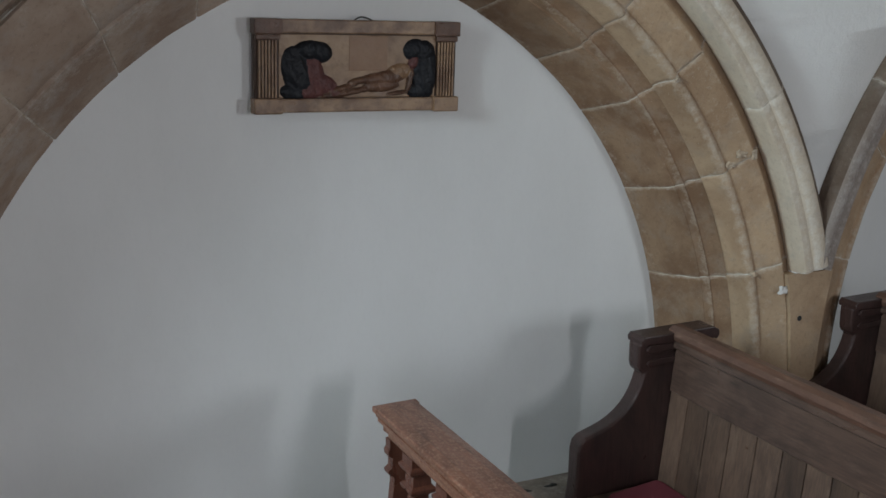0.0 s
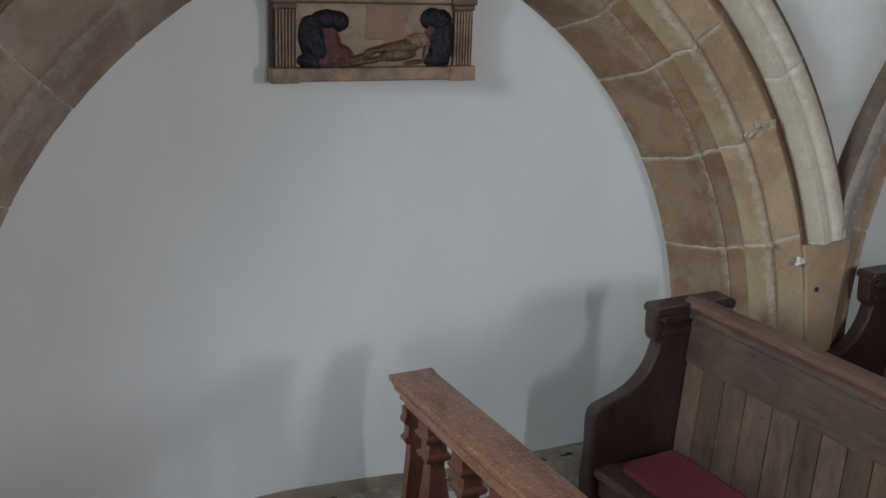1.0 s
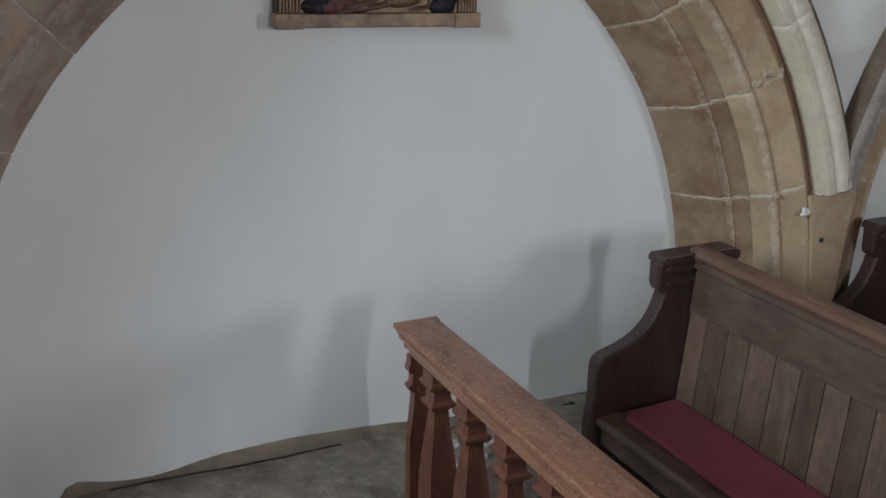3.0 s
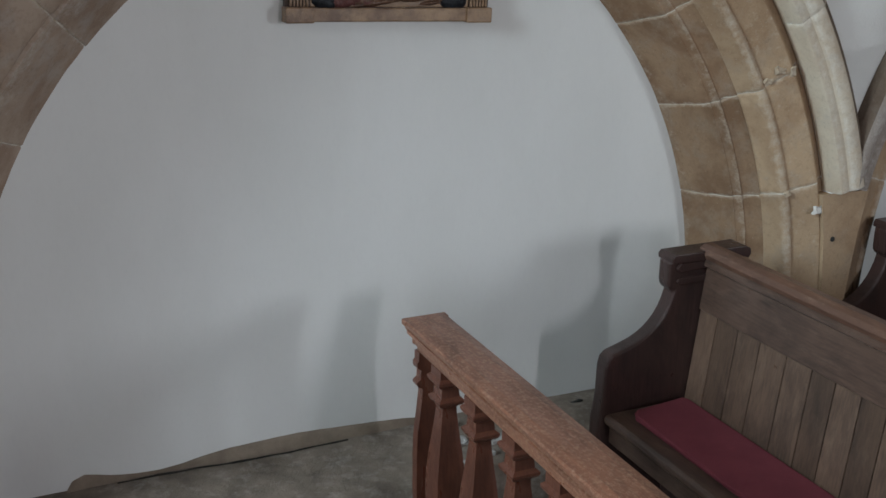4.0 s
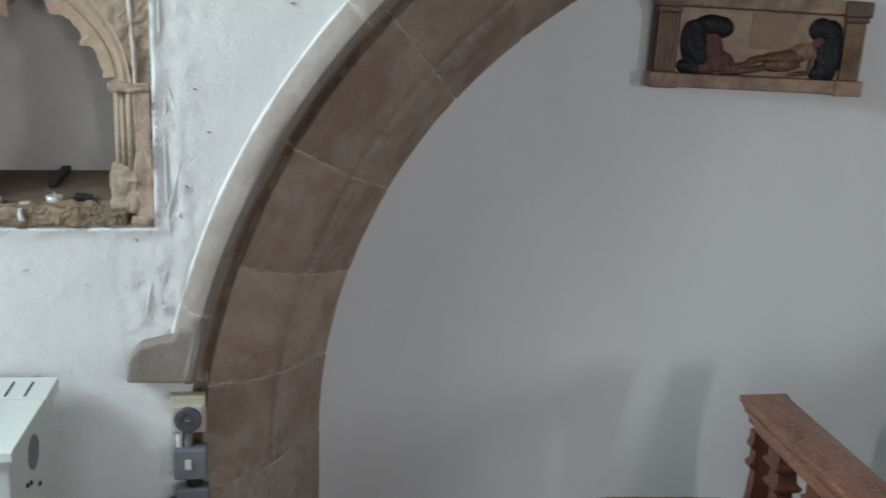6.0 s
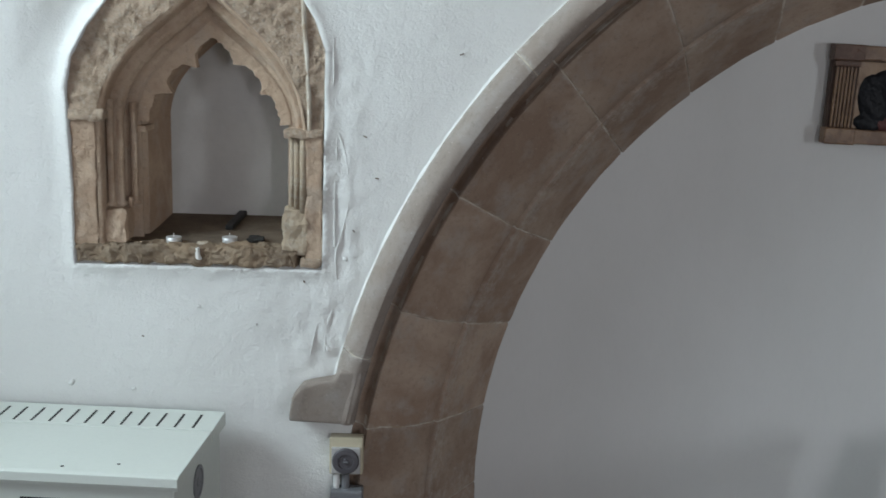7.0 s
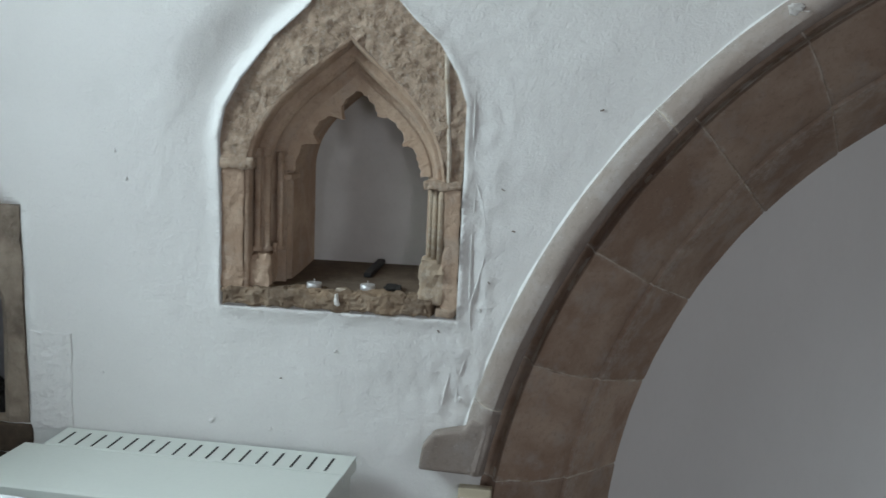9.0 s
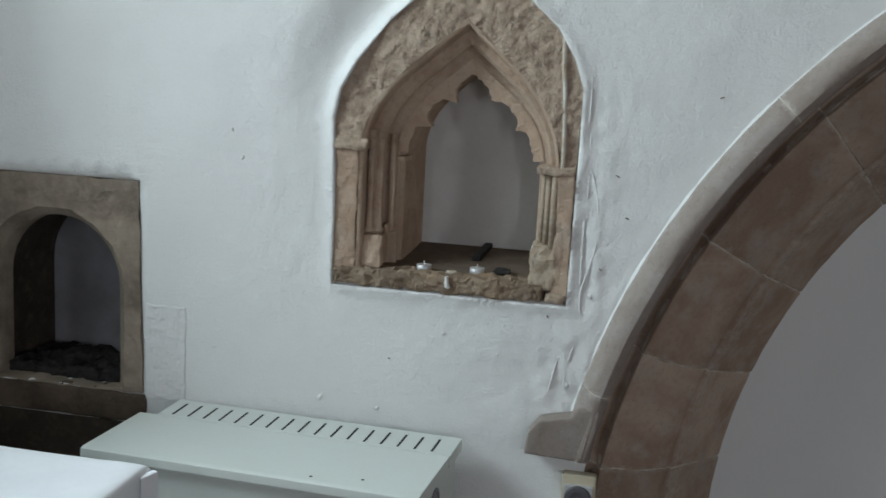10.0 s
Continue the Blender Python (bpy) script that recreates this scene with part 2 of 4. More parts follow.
BOARD_OAK = oak("worn_oak_board", (0.135, 0.086, 0.062), (0.040, 0.026, 0.021), (0.25, 0.175, 0.13), "z", 0.34, 0.30, 0.6)
CAP_OAK = oak("worn_oak_capping", (0.150, 0.078, 0.053), (0.06, 0.032, 0.024), (0.34, 0.22, 0.16), "y", 0.30, 0.0, 0.7, 50)
RAIL_OAK = oak("red_brown_oak", (0.240, 0.100, 0.060), (0.085, 0.034, 0.022), (0.41, 0.27, 0.19), "y", 0.32, 0.0, 1.0, 120, 0.7, 0.48)
BALUSTER_OAK = oak("turned_red_oak", (0.132, 0.048, 0.030), (0.042, 0.016, 0.012), (0.23, 0.095, 0.06), "z", 0.28, 0.0, 0.35)
CUSHION = material("crimson_fabric", (0.185, 0.040, 0.055), 0.95, second=(0.14, 0.030, 0.042), scale=8, amount=0.7, fine=(0.33, 0.07, 0.09), fine_scale=300, fine_amount=0.5, bump=0.3, bump_scale=400)
ENAMEL = material("pale_green_enamel", (0.66, 0.70, 0.66), 0.4, second=(0.61, 0.65, 0.61), scale=3, amount=0.5, bump=0.02, fine_amount=0.05, spec=0.5)
SLOT = material("dark_slot", (0.03, 0.032, 0.032), 0.7, bump=0.0)
CREAM = material("cream_plastic", (0.60, 0.54, 0.40), 0.45, bump=0.03, fine_amount=0.1, spec=0.5)
GREY_PLASTIC = material("grey_plastic", (0.20, 0.205, 0.22), 0.45, bump=0.03, fine_amount=0.1, spec=0.5)
DIAL = material("charcoal_dial", (0.10, 0.094, 0.105), 0.4, bump=0.03, spec=0.5)
WHITE_PLASTIC = material("white_plastic", (0.75, 0.75, 0.74), 0.4, bump=0.0, spec=0.5)
LINEN = material("white_linen", (0.89, 0.90, 0.93), 0.9, second=(0.82, 0.83, 0.87), scale=7, amount=0.6, bump=0.1, bump_scale=300, fine_scale=60, fine_amount=0.08)
TIN = material("tea_light_tin", (0.62, 0.62, 0.62), 0.5, metal=0.5, bump=0.0)
WAX = material("white_wax", (0.82, 0.81, 0.78), 0.5, bump=0.0)
WICK = material("black_metal", (0.02, 0.02, 0.02), 0.5, bump=0.1)
TERRA = material("painted_plaster_relief", (0.15, 0.078, 0.048), 0.34, second=(0.07, 0.036, 0.024), scale=14, amount=0.9, fine=(0.035, 0.02, 0.014), fine_scale=60, fine_amount=0.6, bump=0.4, bump_scale=70, spec=0.5)
TERRA_PALE = material("pale_relief", (0.31, 0.195, 0.112), 0.36, second=(0.13, 0.068, 0.039), scale=11, amount=0.95, fine=(0.06, 0.035, 0.024), fine_scale=45, fine_amount=0.6, bump=0.3, bump_scale=60, spec=0.5)
TERRA_GROUND = material("ochre_ground", (0.32, 0.205, 0.115), 0.4, second=(0.17, 0.095, 0.052), scale=8, amount=0.95, fine=(0.09, 0.05, 0.028), fine_scale=40, fine_amount=0.45, bump=0.3, bump_scale=40, spec=0.5)
TERRA_MID = material("ochre_relief", (0.215, 0.115, 0.060), 0.4, second=(0.25, 0.145, 0.08), scale=10, amount=0.8, bump=0.3, spec=0.5)
TERRA_DARK = material("grimy_relief", (0.075, 0.045, 0.032), 0.5, second=(0.04, 0.025, 0.018), scale=16, amount=0.8, bump=0.2)
NAVY = material("dark_blue_glaze", (0.008, 0.009, 0.012), 0.5, second=(0.02, 0.023, 0.028), scale=12, amount=0.6, bump=0.2, spec=0.25)
MAROON = material("maroon_glaze", (0.13, 0.05, 0.045), 0.5, second=(0.07, 0.03, 0.03), scale=20, amount=0.8, bump=0.3)
TIMBER = material("old_ceiling_timber", (0.14, 0.09, 0.06), 0.8, scale=3, bump=0.2)

# ---------------------------------------------------------------- mesh helpers


def mesh_of(name, verts, faces, mat, smooth=False):
    me = bpy.data.meshes.new(name)
    me.from_pydata([tuple(v) for v in verts], [], faces)
    me.materials.append(mat)
    b = bmesh.new()
    b.from_mesh(me)
    bmesh.ops.recalc_face_normals(b, faces=b.faces)
    b.to_mesh(me)
    b.free()
    if smooth:
        for p in me.polygons:
            p.use_smooth = True
    return me


def link(name, me, parent=None, label="", category="", group="", kind=""):
    ob = new(name, me)
    if parent is not None:
        ob.parent = parent
    return tagged(ob, label, category, group, kind)


def part(name, b, mat, parent=None, label="", smooth=False, **tags):
    """Links a bmesh as one mesh object."""
    me = bpy.data.meshes.new(name)
    bmesh.ops.recalc_face_normals(b, faces=b.faces)
    b.to_mesh(me)
    b.free()
    me.materials.append(mat)
    if smooth:
        for p in me.polygons:
            p.use_smooth = True
    return link(name, me, parent, label, **tags)


def box(lo, hi, bevel=0.0, segments=2, b=None):
    own = bmesh.new()
    bmesh.ops.create_cube(own, size=1)
    for v in own.verts:
        v.co = Vector([lo[i] + (v.co[i] + 0.5) * (hi[i] - lo[i]) for i in range(3)])
    if bevel:
        bmesh.ops.bevel(own, geom=own.edges[:], offset=bevel, segments=segments, affect="EDGES", profile=0.6)
    if b is None:
        return own
    me = bpy.data.meshes.new("tmp")
    own.to_mesh(me)
    own.free()
    b.from_mesh(me)
    bpy.data.meshes.remove(me)
    return b


def prism(outline, axis, lo, hi, bevel=0.0, segments=2):
    """An outline in the two other axes, drawn out along axis from lo to hi."""
    b = bmesh.new()
    order = {"x": lambda u, v, w: (w, u, v), "y": lambda u, v, w: (u, w, v), "z": lambda u, v, w: (u, v, w)}[axis]
    a = [b.verts.new(order(u, v, lo)) for u, v in outline]
    c = [b.verts.new(order(u, v, hi)) for u, v in outline]
    n = len(a)
    b.faces.new(a)
    b.faces.new(c[::-1])
    for i in range(n):
        b.faces.new((a[i], c[i], c[(i + 1) % n], a[(i + 1) % n]))
    bmesh.ops.recalc_face_normals(b, faces=b.faces)
    if bevel:
        rim = [e for e in b.edges if len(e.link_faces) == 2 and e.calc_face_angle(0) > 0.5]
        bmesh.ops.bevel(b, geom=rim, offset=bevel, segments=segments, affect="EDGES", profile=0.6)
    return b


def lathe(profile, steps=20, square=False):
    """Radius and height pairs turned about z; square: four-sided."""
    b = bmesh.new()
    rings = []
    n = 4 if square else steps
    for r, z in profile:
        k = math.sqrt(2) if square else 1
        rings.append([b.verts.new((k * r * math.cos(2 * math.pi * (i + (0.5 if square else 0)) / n), k * r * math.sin(2 * math.pi * (i + (0.5 if square else 0)) / n), z)) for i in range(n)])
    for p, q in zip(rings, rings[1:]):
        for i in range(n):
            b.faces.new((p[i], p[(i + 1) % n], q[(i + 1) % n], q[i]))
    b.faces.new(rings[0][::-1])
    b.faces.new(rings[-1])
    return b


def tube(points, r, steps=8):
    cu = bpy.data.curves.new("tube", "CURVE")
    cu.dimensions, cu.bevel_depth, cu.bevel_resolution = "3D", r, 2
    sp = cu.splines.new("NURBS")
    sp.points.add(len(points) - 1)
    for q, c in zip(sp.points, points):
        q.co = (*c, 1)
    sp.use_endpoint_u, sp.order_u = True, 3
    ob = bpy.data.objects.new("tmp", cu)
    me = bpy.data.meshes.new_from_object(ob)
    bpy.data.objects.remove(ob)
    return me


def wall_with_holes(outer, holes, depth, y0=0.0):
    """A wall face in the plane y0 with holes whose edges run back by depth."""
    b = bmesh.new()
    edges, loops = [], []
    for loop in (outer, *holes):
        vs = [b.verts.new((x, y0, z)) for x, z in loop]
        loops.append(vs)
        edges += [b.edges.new((vs[i], vs[(i + 1) % len(vs)])) for i in range(len(vs))]
    bmesh.ops.triangle_fill(b, use_beauty=True, use_dissolve=False, edges=edges)
    for vs in loops:
        back = [b.verts.new((v.co.x, y0 + depth, v.co.z)) for v in vs]
        for i in range(len(vs)):
            j = (i + 1) % len(vs)
            b.faces.new((vs[i], vs[j], back[j], back[i]))
    return b


# ---------------------------------------------------------------- the arch's geometry
DEPTH = 0.38
# the arch is a little out of true: its two halves differ in radius and springing
ARCH_X, ARCH_E = 2.190, 0.278
ARCH_Z = {-1: 0.594, 1: 0.620}
ARCH_R = {-1: 1.457, 1: 1.467}
SPREAD = {-1: 1.06, 1: 0.93}
PIER_X = 3.70


def arch_at(side, u, off):
    """A point of the two-centred arch, off metres outside its back edge: u runs from 0 at the springing to 1 at the apex; below 0 it counts metres."""
    r = ARCH_R[side] + off * SPREAD[side]
    if u < 0:
        return (ARCH_X + side * (r - ARCH_E), ARCH_Z[side] + u)
    p = u * math.acos(ARCH_E / r)
    return (ARCH_X + side * (r * math.cos(p) - ARCH_E), ARCH_Z[side] + r * math.sin(p))


def mirrored(points):
    return [(2 * PIER_X - x, z) for x, z in points]


def openings(off, n=26):
    """The joined outline of the two openings, which meet over the pier."""
    left = [arch_at(-1, i / n, off) for i in range(n + 1)]
    right = [q for q in (arch_at(1, i / n, off) for i in range(n)) if q[0] < PIER_X - 0.004][::-1]
    one = [(left[0][0], 0.0)] + left + right
    return one + mirrored(one)[::-1]


NICHE_EDGE = [(0.0, 1.302), (0.604, 1.30), (0.608, 1.62), (0.609, 1.832), (0.585, 1.90), (0.54, 1.972), (0.475, 2.03), (0.42, 2.09), (0.38, 2.17), (0.33, 2.19), (0.28, 2.14), (0.215, 2.05), (0.132, 1.976), (0.048, 1.871), (0.008, 1.80), (-0.006, 1.722), (0.002, 1.5)]
AUMBRY_EDGE = [(-1.05, 0.945), (-0.522, 0.945), (-0.536, 1.529), (-1.05, 1.529)]


front = wall_with_holes([(-1.3, -0.02), (9.0, -0.02), (9.0, 4.6), (-1.3, 4.6)],
                        [openings(0.335), NICHE_EDGE, AUMBRY_EDGE], 0.40)


def edge_distance(p, loop):
    best = 9.0
    for i in range(len(loop)):
        a, c = Vector(loop[i]), Vector(loop[(i + 1) % len(loop)])
        d = c - a
        t = max(0.0, min(1.0, (p - a).dot(d) / d.length_squared))
        best = min(best, (a + d * t - p).length)
    return best


def uneven(b):
    """Hand-laid plaster: refined round the niche, dipping beside it and swelling up to its stones."""
    def size(c):
        if not (-1.28 < c.x < 1.45 and 0.6 < c.z < 3.1):
            return 0.5
        return 0.017 if (-0.22 < c.x < 0.80 and 0.9 < c.z < 2.3) else 0.06
    for _ in range(14):
        long_ = [e for e in b.edges if e.verts[0].co.y < 0.01 and e.verts[1].co.y < 0.01 and e.calc_length() > size((e.verts[0].co + e.verts[1].co) / 2)]
        if not long_:
            break
        bmesh.ops.subdivide_edges(b, edges=long_, cuts=1)
        bmesh.ops.triangulate(b, faces=b.faces[:])
    for v in b.verts:
        c = v.co
        if c.y > 0.01 or not (-1.25 < c.x < 1.4 and 0.7 < c.z < 3.0):
            continue
        d = edge_distance(Vector((c.x, c.z)), NICHE_EDGE)
        if d < 0.0015:
            v.co.y = -0.010 - 0.006 * noise.noise((c.x * 14, c.z * 14, 0))
            continue
        fade = min(1, (1.4 - c.x) / 0.3, (c.x + 1.25) / 0.1, (c.z - 0.7) / 0.1, (3.0 - c.z) / 0.4)
        rim = -0.007 * math.exp(-(d / 0.022) ** 2) * (1 + 0.6 * noise.noise((c.x * 16, c.z * 16, 2)))
        w = (c.x - 0.005) * 0.45 + (c.z - 1.96) * 0.89
        hollow = math.exp(-((d - 0.045) / (0.03 if d < 0.045 else 0.085)) ** 2 - (w / 0.22) ** 2) if c.x < 0.3 else 0.0
        dip = 0.042 * hollow * min(1, d / 0.02)
        side = math.exp(-((c.x - 0.65) / 0.07) ** 2) * max(0, min(1, (1.9 - c.z) / 0.1))
        lump = 0.0035 * noise.noise((c.x * 7, c.z * 7, 4)) + 0.0012 * noise.noise((c.x * 28, c.z * 28, 7))
        lump += side * (0.0045 * noise.noise((c.x * 26, c.z * 7, 1)) + 0.004 * noise.noise((c.x * 45, c.z * 30, 6)))
        foot = math.exp(-((c.x - 0.60) / 0.09) ** 2 - ((c.z - 1.12) / 0.15) ** 2)
        lump += foot * (0.007 * noise.noise((c.x * 24, c.z * 20, 3)) + 0.003 * noise.noise((c.x * 60, c.z * 50, 8)))
        v.co.y = fade * (rim + dip + lump)
    return b


front = uneven(front)
wall_north = part("wall_north", front, PLASTER, None, "white limewashed plaster wall, uneven and lumpy", True, category="wall", kind="structure")
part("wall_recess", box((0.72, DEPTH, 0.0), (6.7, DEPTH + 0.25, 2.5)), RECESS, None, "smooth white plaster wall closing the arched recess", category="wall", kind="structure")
part("wall_niche_back", box((-1.4, DEPTH + 0.02, 0.7), (0.70, DEPTH + 0.25, 2.4)), PLASTER, None, "plain wall behind the niches", category="wall", kind="structure")
part("floor", box((-2.3, -6.5, -0.2), (9.0, 0.40, 0.0)), FLOOR, None, "worn grey stone church floor", category="floor", kind="structure")
part("ceiling", box((-2.3, -6.5, 4.6), (9.0, 0.6, 4.8)), TIMBER, None, "dark timber church ceiling", category="ceiling", kind="structure")


def pierced(name, outer, holes, y0, thick, turn, label, mat):
    ob = part(name, wall_with_holes(outer, holes, thick, 0.0), mat, None, label, category="wall", kind="structure")
    ob.matrix_world = turn
    return ob


def rect(x0, x1, z0, z1):
    return [(x0, z0), (x1, z0), (x1, z1), (x0, z1)]


# first opening is added for the fill lamp
pierced("wall_south", rect(-1.3, 9.0, -0.02, 4.6), [rect(-1.1, -0.3, 1.25, 2.95), rect(2.10, 2.90, 1.15, 2.85), rect(5.7, 6.5, 1.15, 2.85)], 0, -0.3, pose(0, -6.2, 0), "unseen closing wall with two windows and a fill lamp opening, dark to cut bounced light", DIM_WALL)
# unseen: thickness and high sill are chosen to shade the corner by the aumbry
pierced("wall_east", rect(-6.2, 0.0, -0.02, 4.6), [rect(-1.95, -0.55, 1.95, 4.4)], 0, 0.72, pose(-1.3, 0, 0, 0, 0, 90), "unseen white plaster wall with the east window, made thick to shade the low corner", PLASTER)
pierced("wall_west", rect(-6.2, 0.0, -0.02, 4.6), [], 0, -0.3, pose(9.0, 0, 0, 0, 0, 90), "unseen closing wall, dark to cut bounced light", DIM_WALL)

# ---------------------------------------------------------------- the arches of the recesses
# the profiles differ from side to side: plain chamfers on one, rolls and hollows on the other
# offset from the back edge, depth, and how readily limewash clings there
INNER = {-1: [(0.0, 0.379, 0.1), (0.028, 0.330, 0.1), (0.060, 0.272, 0.1), (0.090, 0.222, 0.25), (0.116, 0.176, 0.45), (0.124, 0.160, 0.45)],
         1: [(-0.011, 0.379, 0.35), (0.010, 0.316, 0.0), (0.034, 0.244, 0.0), (0.052, 0.190, 0.05), (0.059, 0.178, 0.2), (0.063, 0.178, 0.1), (0.072, 0.168, 0.35), (0.081, 0.155, 0.46), (0.088, 0.157, 0.1), (0.098, 0.150, 0.1), (0.112, 0.134, 0.05), (0.126, 0.112, 0.0)]}
OUTER = {-1: [(0.124, 0.160, 0.45), (0.134, 0.164, 0.2), (0.140, 0.148, 0.05), (0.170, 0.112, 0.0), (0.204, 0.080, 0.0), (0.245, 0.050, 0.1), (0.284, 0.020, 0.2), (0.296, 0.008, 0.2), (0.301, 0.014, 0.0), (0.307, 0.034, 0.0), (0.316, 0.042, 0.0), (0.335, 0.042, 0.0), (0.350, 0.041, 0.0)],
         # front face: limewash raised to carry the brighter light there
         1: [(0.126, 0.112, 0.0), (0.140, 0.090, 0.0), (0.150, 0.070, 0.1), (0.155, 0.056, 0.3), (0.163, 0.045, 0.48), (0.174, 0.039, 0.52), (0.184, 0.040, 0.46), (0.191, 0.046, 0.3), (0.197, 0.044, 0.25), (0.215, 0.036, 0.22), (0.250, 0.022, 0.22), (0.282, 0.008, 0.28), (0.289, 0.010, 0.0), (0.300, 0.028, 0.0), (0.322, 0.040, 0.0), (0.350, 0.038, 0.0)]}
HOOD = {-1: [(0.334, 0.058, 0.0), (0.330, -0.030, 0.1), (0.336, -0.046, 0.15), (0.350, -0.056, 0.1), (0.368, -0.054, 0.05), (0.382, -0.042, 0.05), (0.394, -0.022, 0.15), (0.402, 0.0, 0.6)],
        1: [(0.330, 0.033, 0.0), (0.334, -0.030, 0.1), (0.342, -0.042, 0.3), (0.358, -0.045, 0.4), (0.376, -0.043, 0.2), (0.384, -0.050, 0.5), (0.402, -0.056, 0.4), (0.428, -0.055, 0.3), (0.436, -0.050, 0.0), (0.462, -0.030, 0.0), (0.468, 0.0, 0.0)]}


def finer(profile):
    out = []
    for a, c in zip(profile, profile[1:]):
        k = 2 if math.hypot(c[0] - a[0], c[1] - a[1]) > 0.02 else 1
        out += [tuple(a[i] + (c[i] - a[i]) * j / k for i in range(3)) for j in range(k)]
    return out + [profile[-1]]


def swept(profile, side, u0, u1, back, mirror=False, jitter=0.0, steps=5, limit=True, wobble=0.0, worn=0.0, ends=0.0):
    """A length of moulding: the profile carried along the arch, closed at the back. Gives vertices, faces and limewash."""
    closed = list(profile) + ([(profile[-1][0], back, 0.0), (profile[0][0] + 0.012, back, 0.0)] if back is not None else [])
    verts, faces, wear, n = [], [], [], len(closed)
    scale = 1.0 if u1 <= 0 else 2.0
    us = [u0 + (u1 - u0) * k / steps for k in range(steps + 1)]
    if u0 < 0 < u1:
        us = [u0] + [u1 * k / steps for k in range(steps + 1)]
    if ends:
        us = sorted(us + [u0 + q / scale for q in (0.004, 0.012)] + [u1 - q / scale for q in (0.004, 0.012)])
    for k, u in enumerate(us):
        gone = min(u - u0, u1 - u) * scale
        for o, y, w in closed:
            # hand-cut ends are not quite true, so that the joints waver
            du = wobble * (0.6 * noise.noise((o * 26, u * 31, side)) + 0.7 * noise.noise((o * 90, u * 47, 3))) if k in (0, len(us) - 1) else 0.0
            d = worn * (noise.noise((o * 14, u * 17, 5 + side)) + 0.6 * noise.noise((o * 44, u * 60, 9))) + (0.0022 * max(0, 1 - gone / 0.004) if ends else 0.0)
            x, z = arch_at(side, u + (du if u > 0.02 else 0.0), o + jitter + d * 0.7)
            if limit and side > 0:
                x = min(x, PIER_X - 0.001)
            if mirror:
                x = 2 * PIER_X - x
            verts.append((x, y + jitter + d * 0.7, z))
            low = 0.45 * max(0.0, min(1.0, (0.80 - z) / 0.2)) if side < 0 else 0.0
            wear.append(max(w, low, ends * (1 - gone / 0.016)))
    for k in range(len(us) - 1):
        for i in range(n):
            j = (i + 1) % n
            faces.append((k * n + i, k * n + j, (k + 1) * n + j, (k + 1) * n + i))
    last = (len(us) - 1) * n
    faces += [tuple(range(n)), tuple(range(last, last + n))]
    return verts, faces, wear


def worn_mesh(name, made, mat):
    """A moulded stone with its arrises kept sharp and its limewash as an attribute."""
    me = mesh_of(name, made[0], made[1], mat, True)
    me.attributes.new("wear", "FLOAT", "POINT").data.foreach_set("value", made[2])
    me.set_sharp_from_angle(angle=radians(38))
    return me


LEFT_JOINTS = [-0.612, -0.33, 0.0, 0.118, 0.245, 0.374, 0.529, 0.650, 0.78, 0.90, 1.0]
RIGHT_JOINTS = [-0.612, -0.35, -0.10, 0.184, 0.348, 0.512, 0.632, 0.765, 0.885, 1.0]


def build_arch(mirror, label):
    rnd = random.Random(5 + mirror)
    core_v, core_f = [], []
    for side in (-1, 1):
        for prof in (INNER[side], OUTER[side]):
            for u0, u1, st in ((-0.612, 0.0, 1), (0.0, 1.0, 24)):
                v, f, _ = swept([(o + 0.003, y + 0.0045, w) for o, y, w in prof], side, u0, u1, 0.395, mirror, steps=st)
                core_f += [tuple(i + len(core_v) for i in q) for q in f]
                core_v += v
    arch = link("recess_arch", mesh_of("arch_mortar", core_v, core_f, MORTAR), None, label, "arch", kind="structure")
    for side, joints in ((-1, LEFT_JOINTS), (1, RIGHT_JOINTS)):
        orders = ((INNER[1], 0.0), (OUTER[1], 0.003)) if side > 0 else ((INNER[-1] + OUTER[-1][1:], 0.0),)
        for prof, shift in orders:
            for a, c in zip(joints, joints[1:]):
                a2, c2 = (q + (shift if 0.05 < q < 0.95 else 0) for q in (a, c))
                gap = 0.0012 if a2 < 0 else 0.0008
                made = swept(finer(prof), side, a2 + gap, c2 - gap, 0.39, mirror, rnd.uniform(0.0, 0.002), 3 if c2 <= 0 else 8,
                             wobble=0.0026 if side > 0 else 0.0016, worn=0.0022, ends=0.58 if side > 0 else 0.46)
                link("voussoir", worn_mesh("voussoir", made, TAN_WORN if side < 0 else (OCHRE_WORN if shift else BROWN_SHADED)), arch)
    return arch


main_arch = build_arch(False, "moulded limestone arch of two chamfered orders framing the recess")
build_arch(True, "moulded limestone arch of the neighbouring recess")


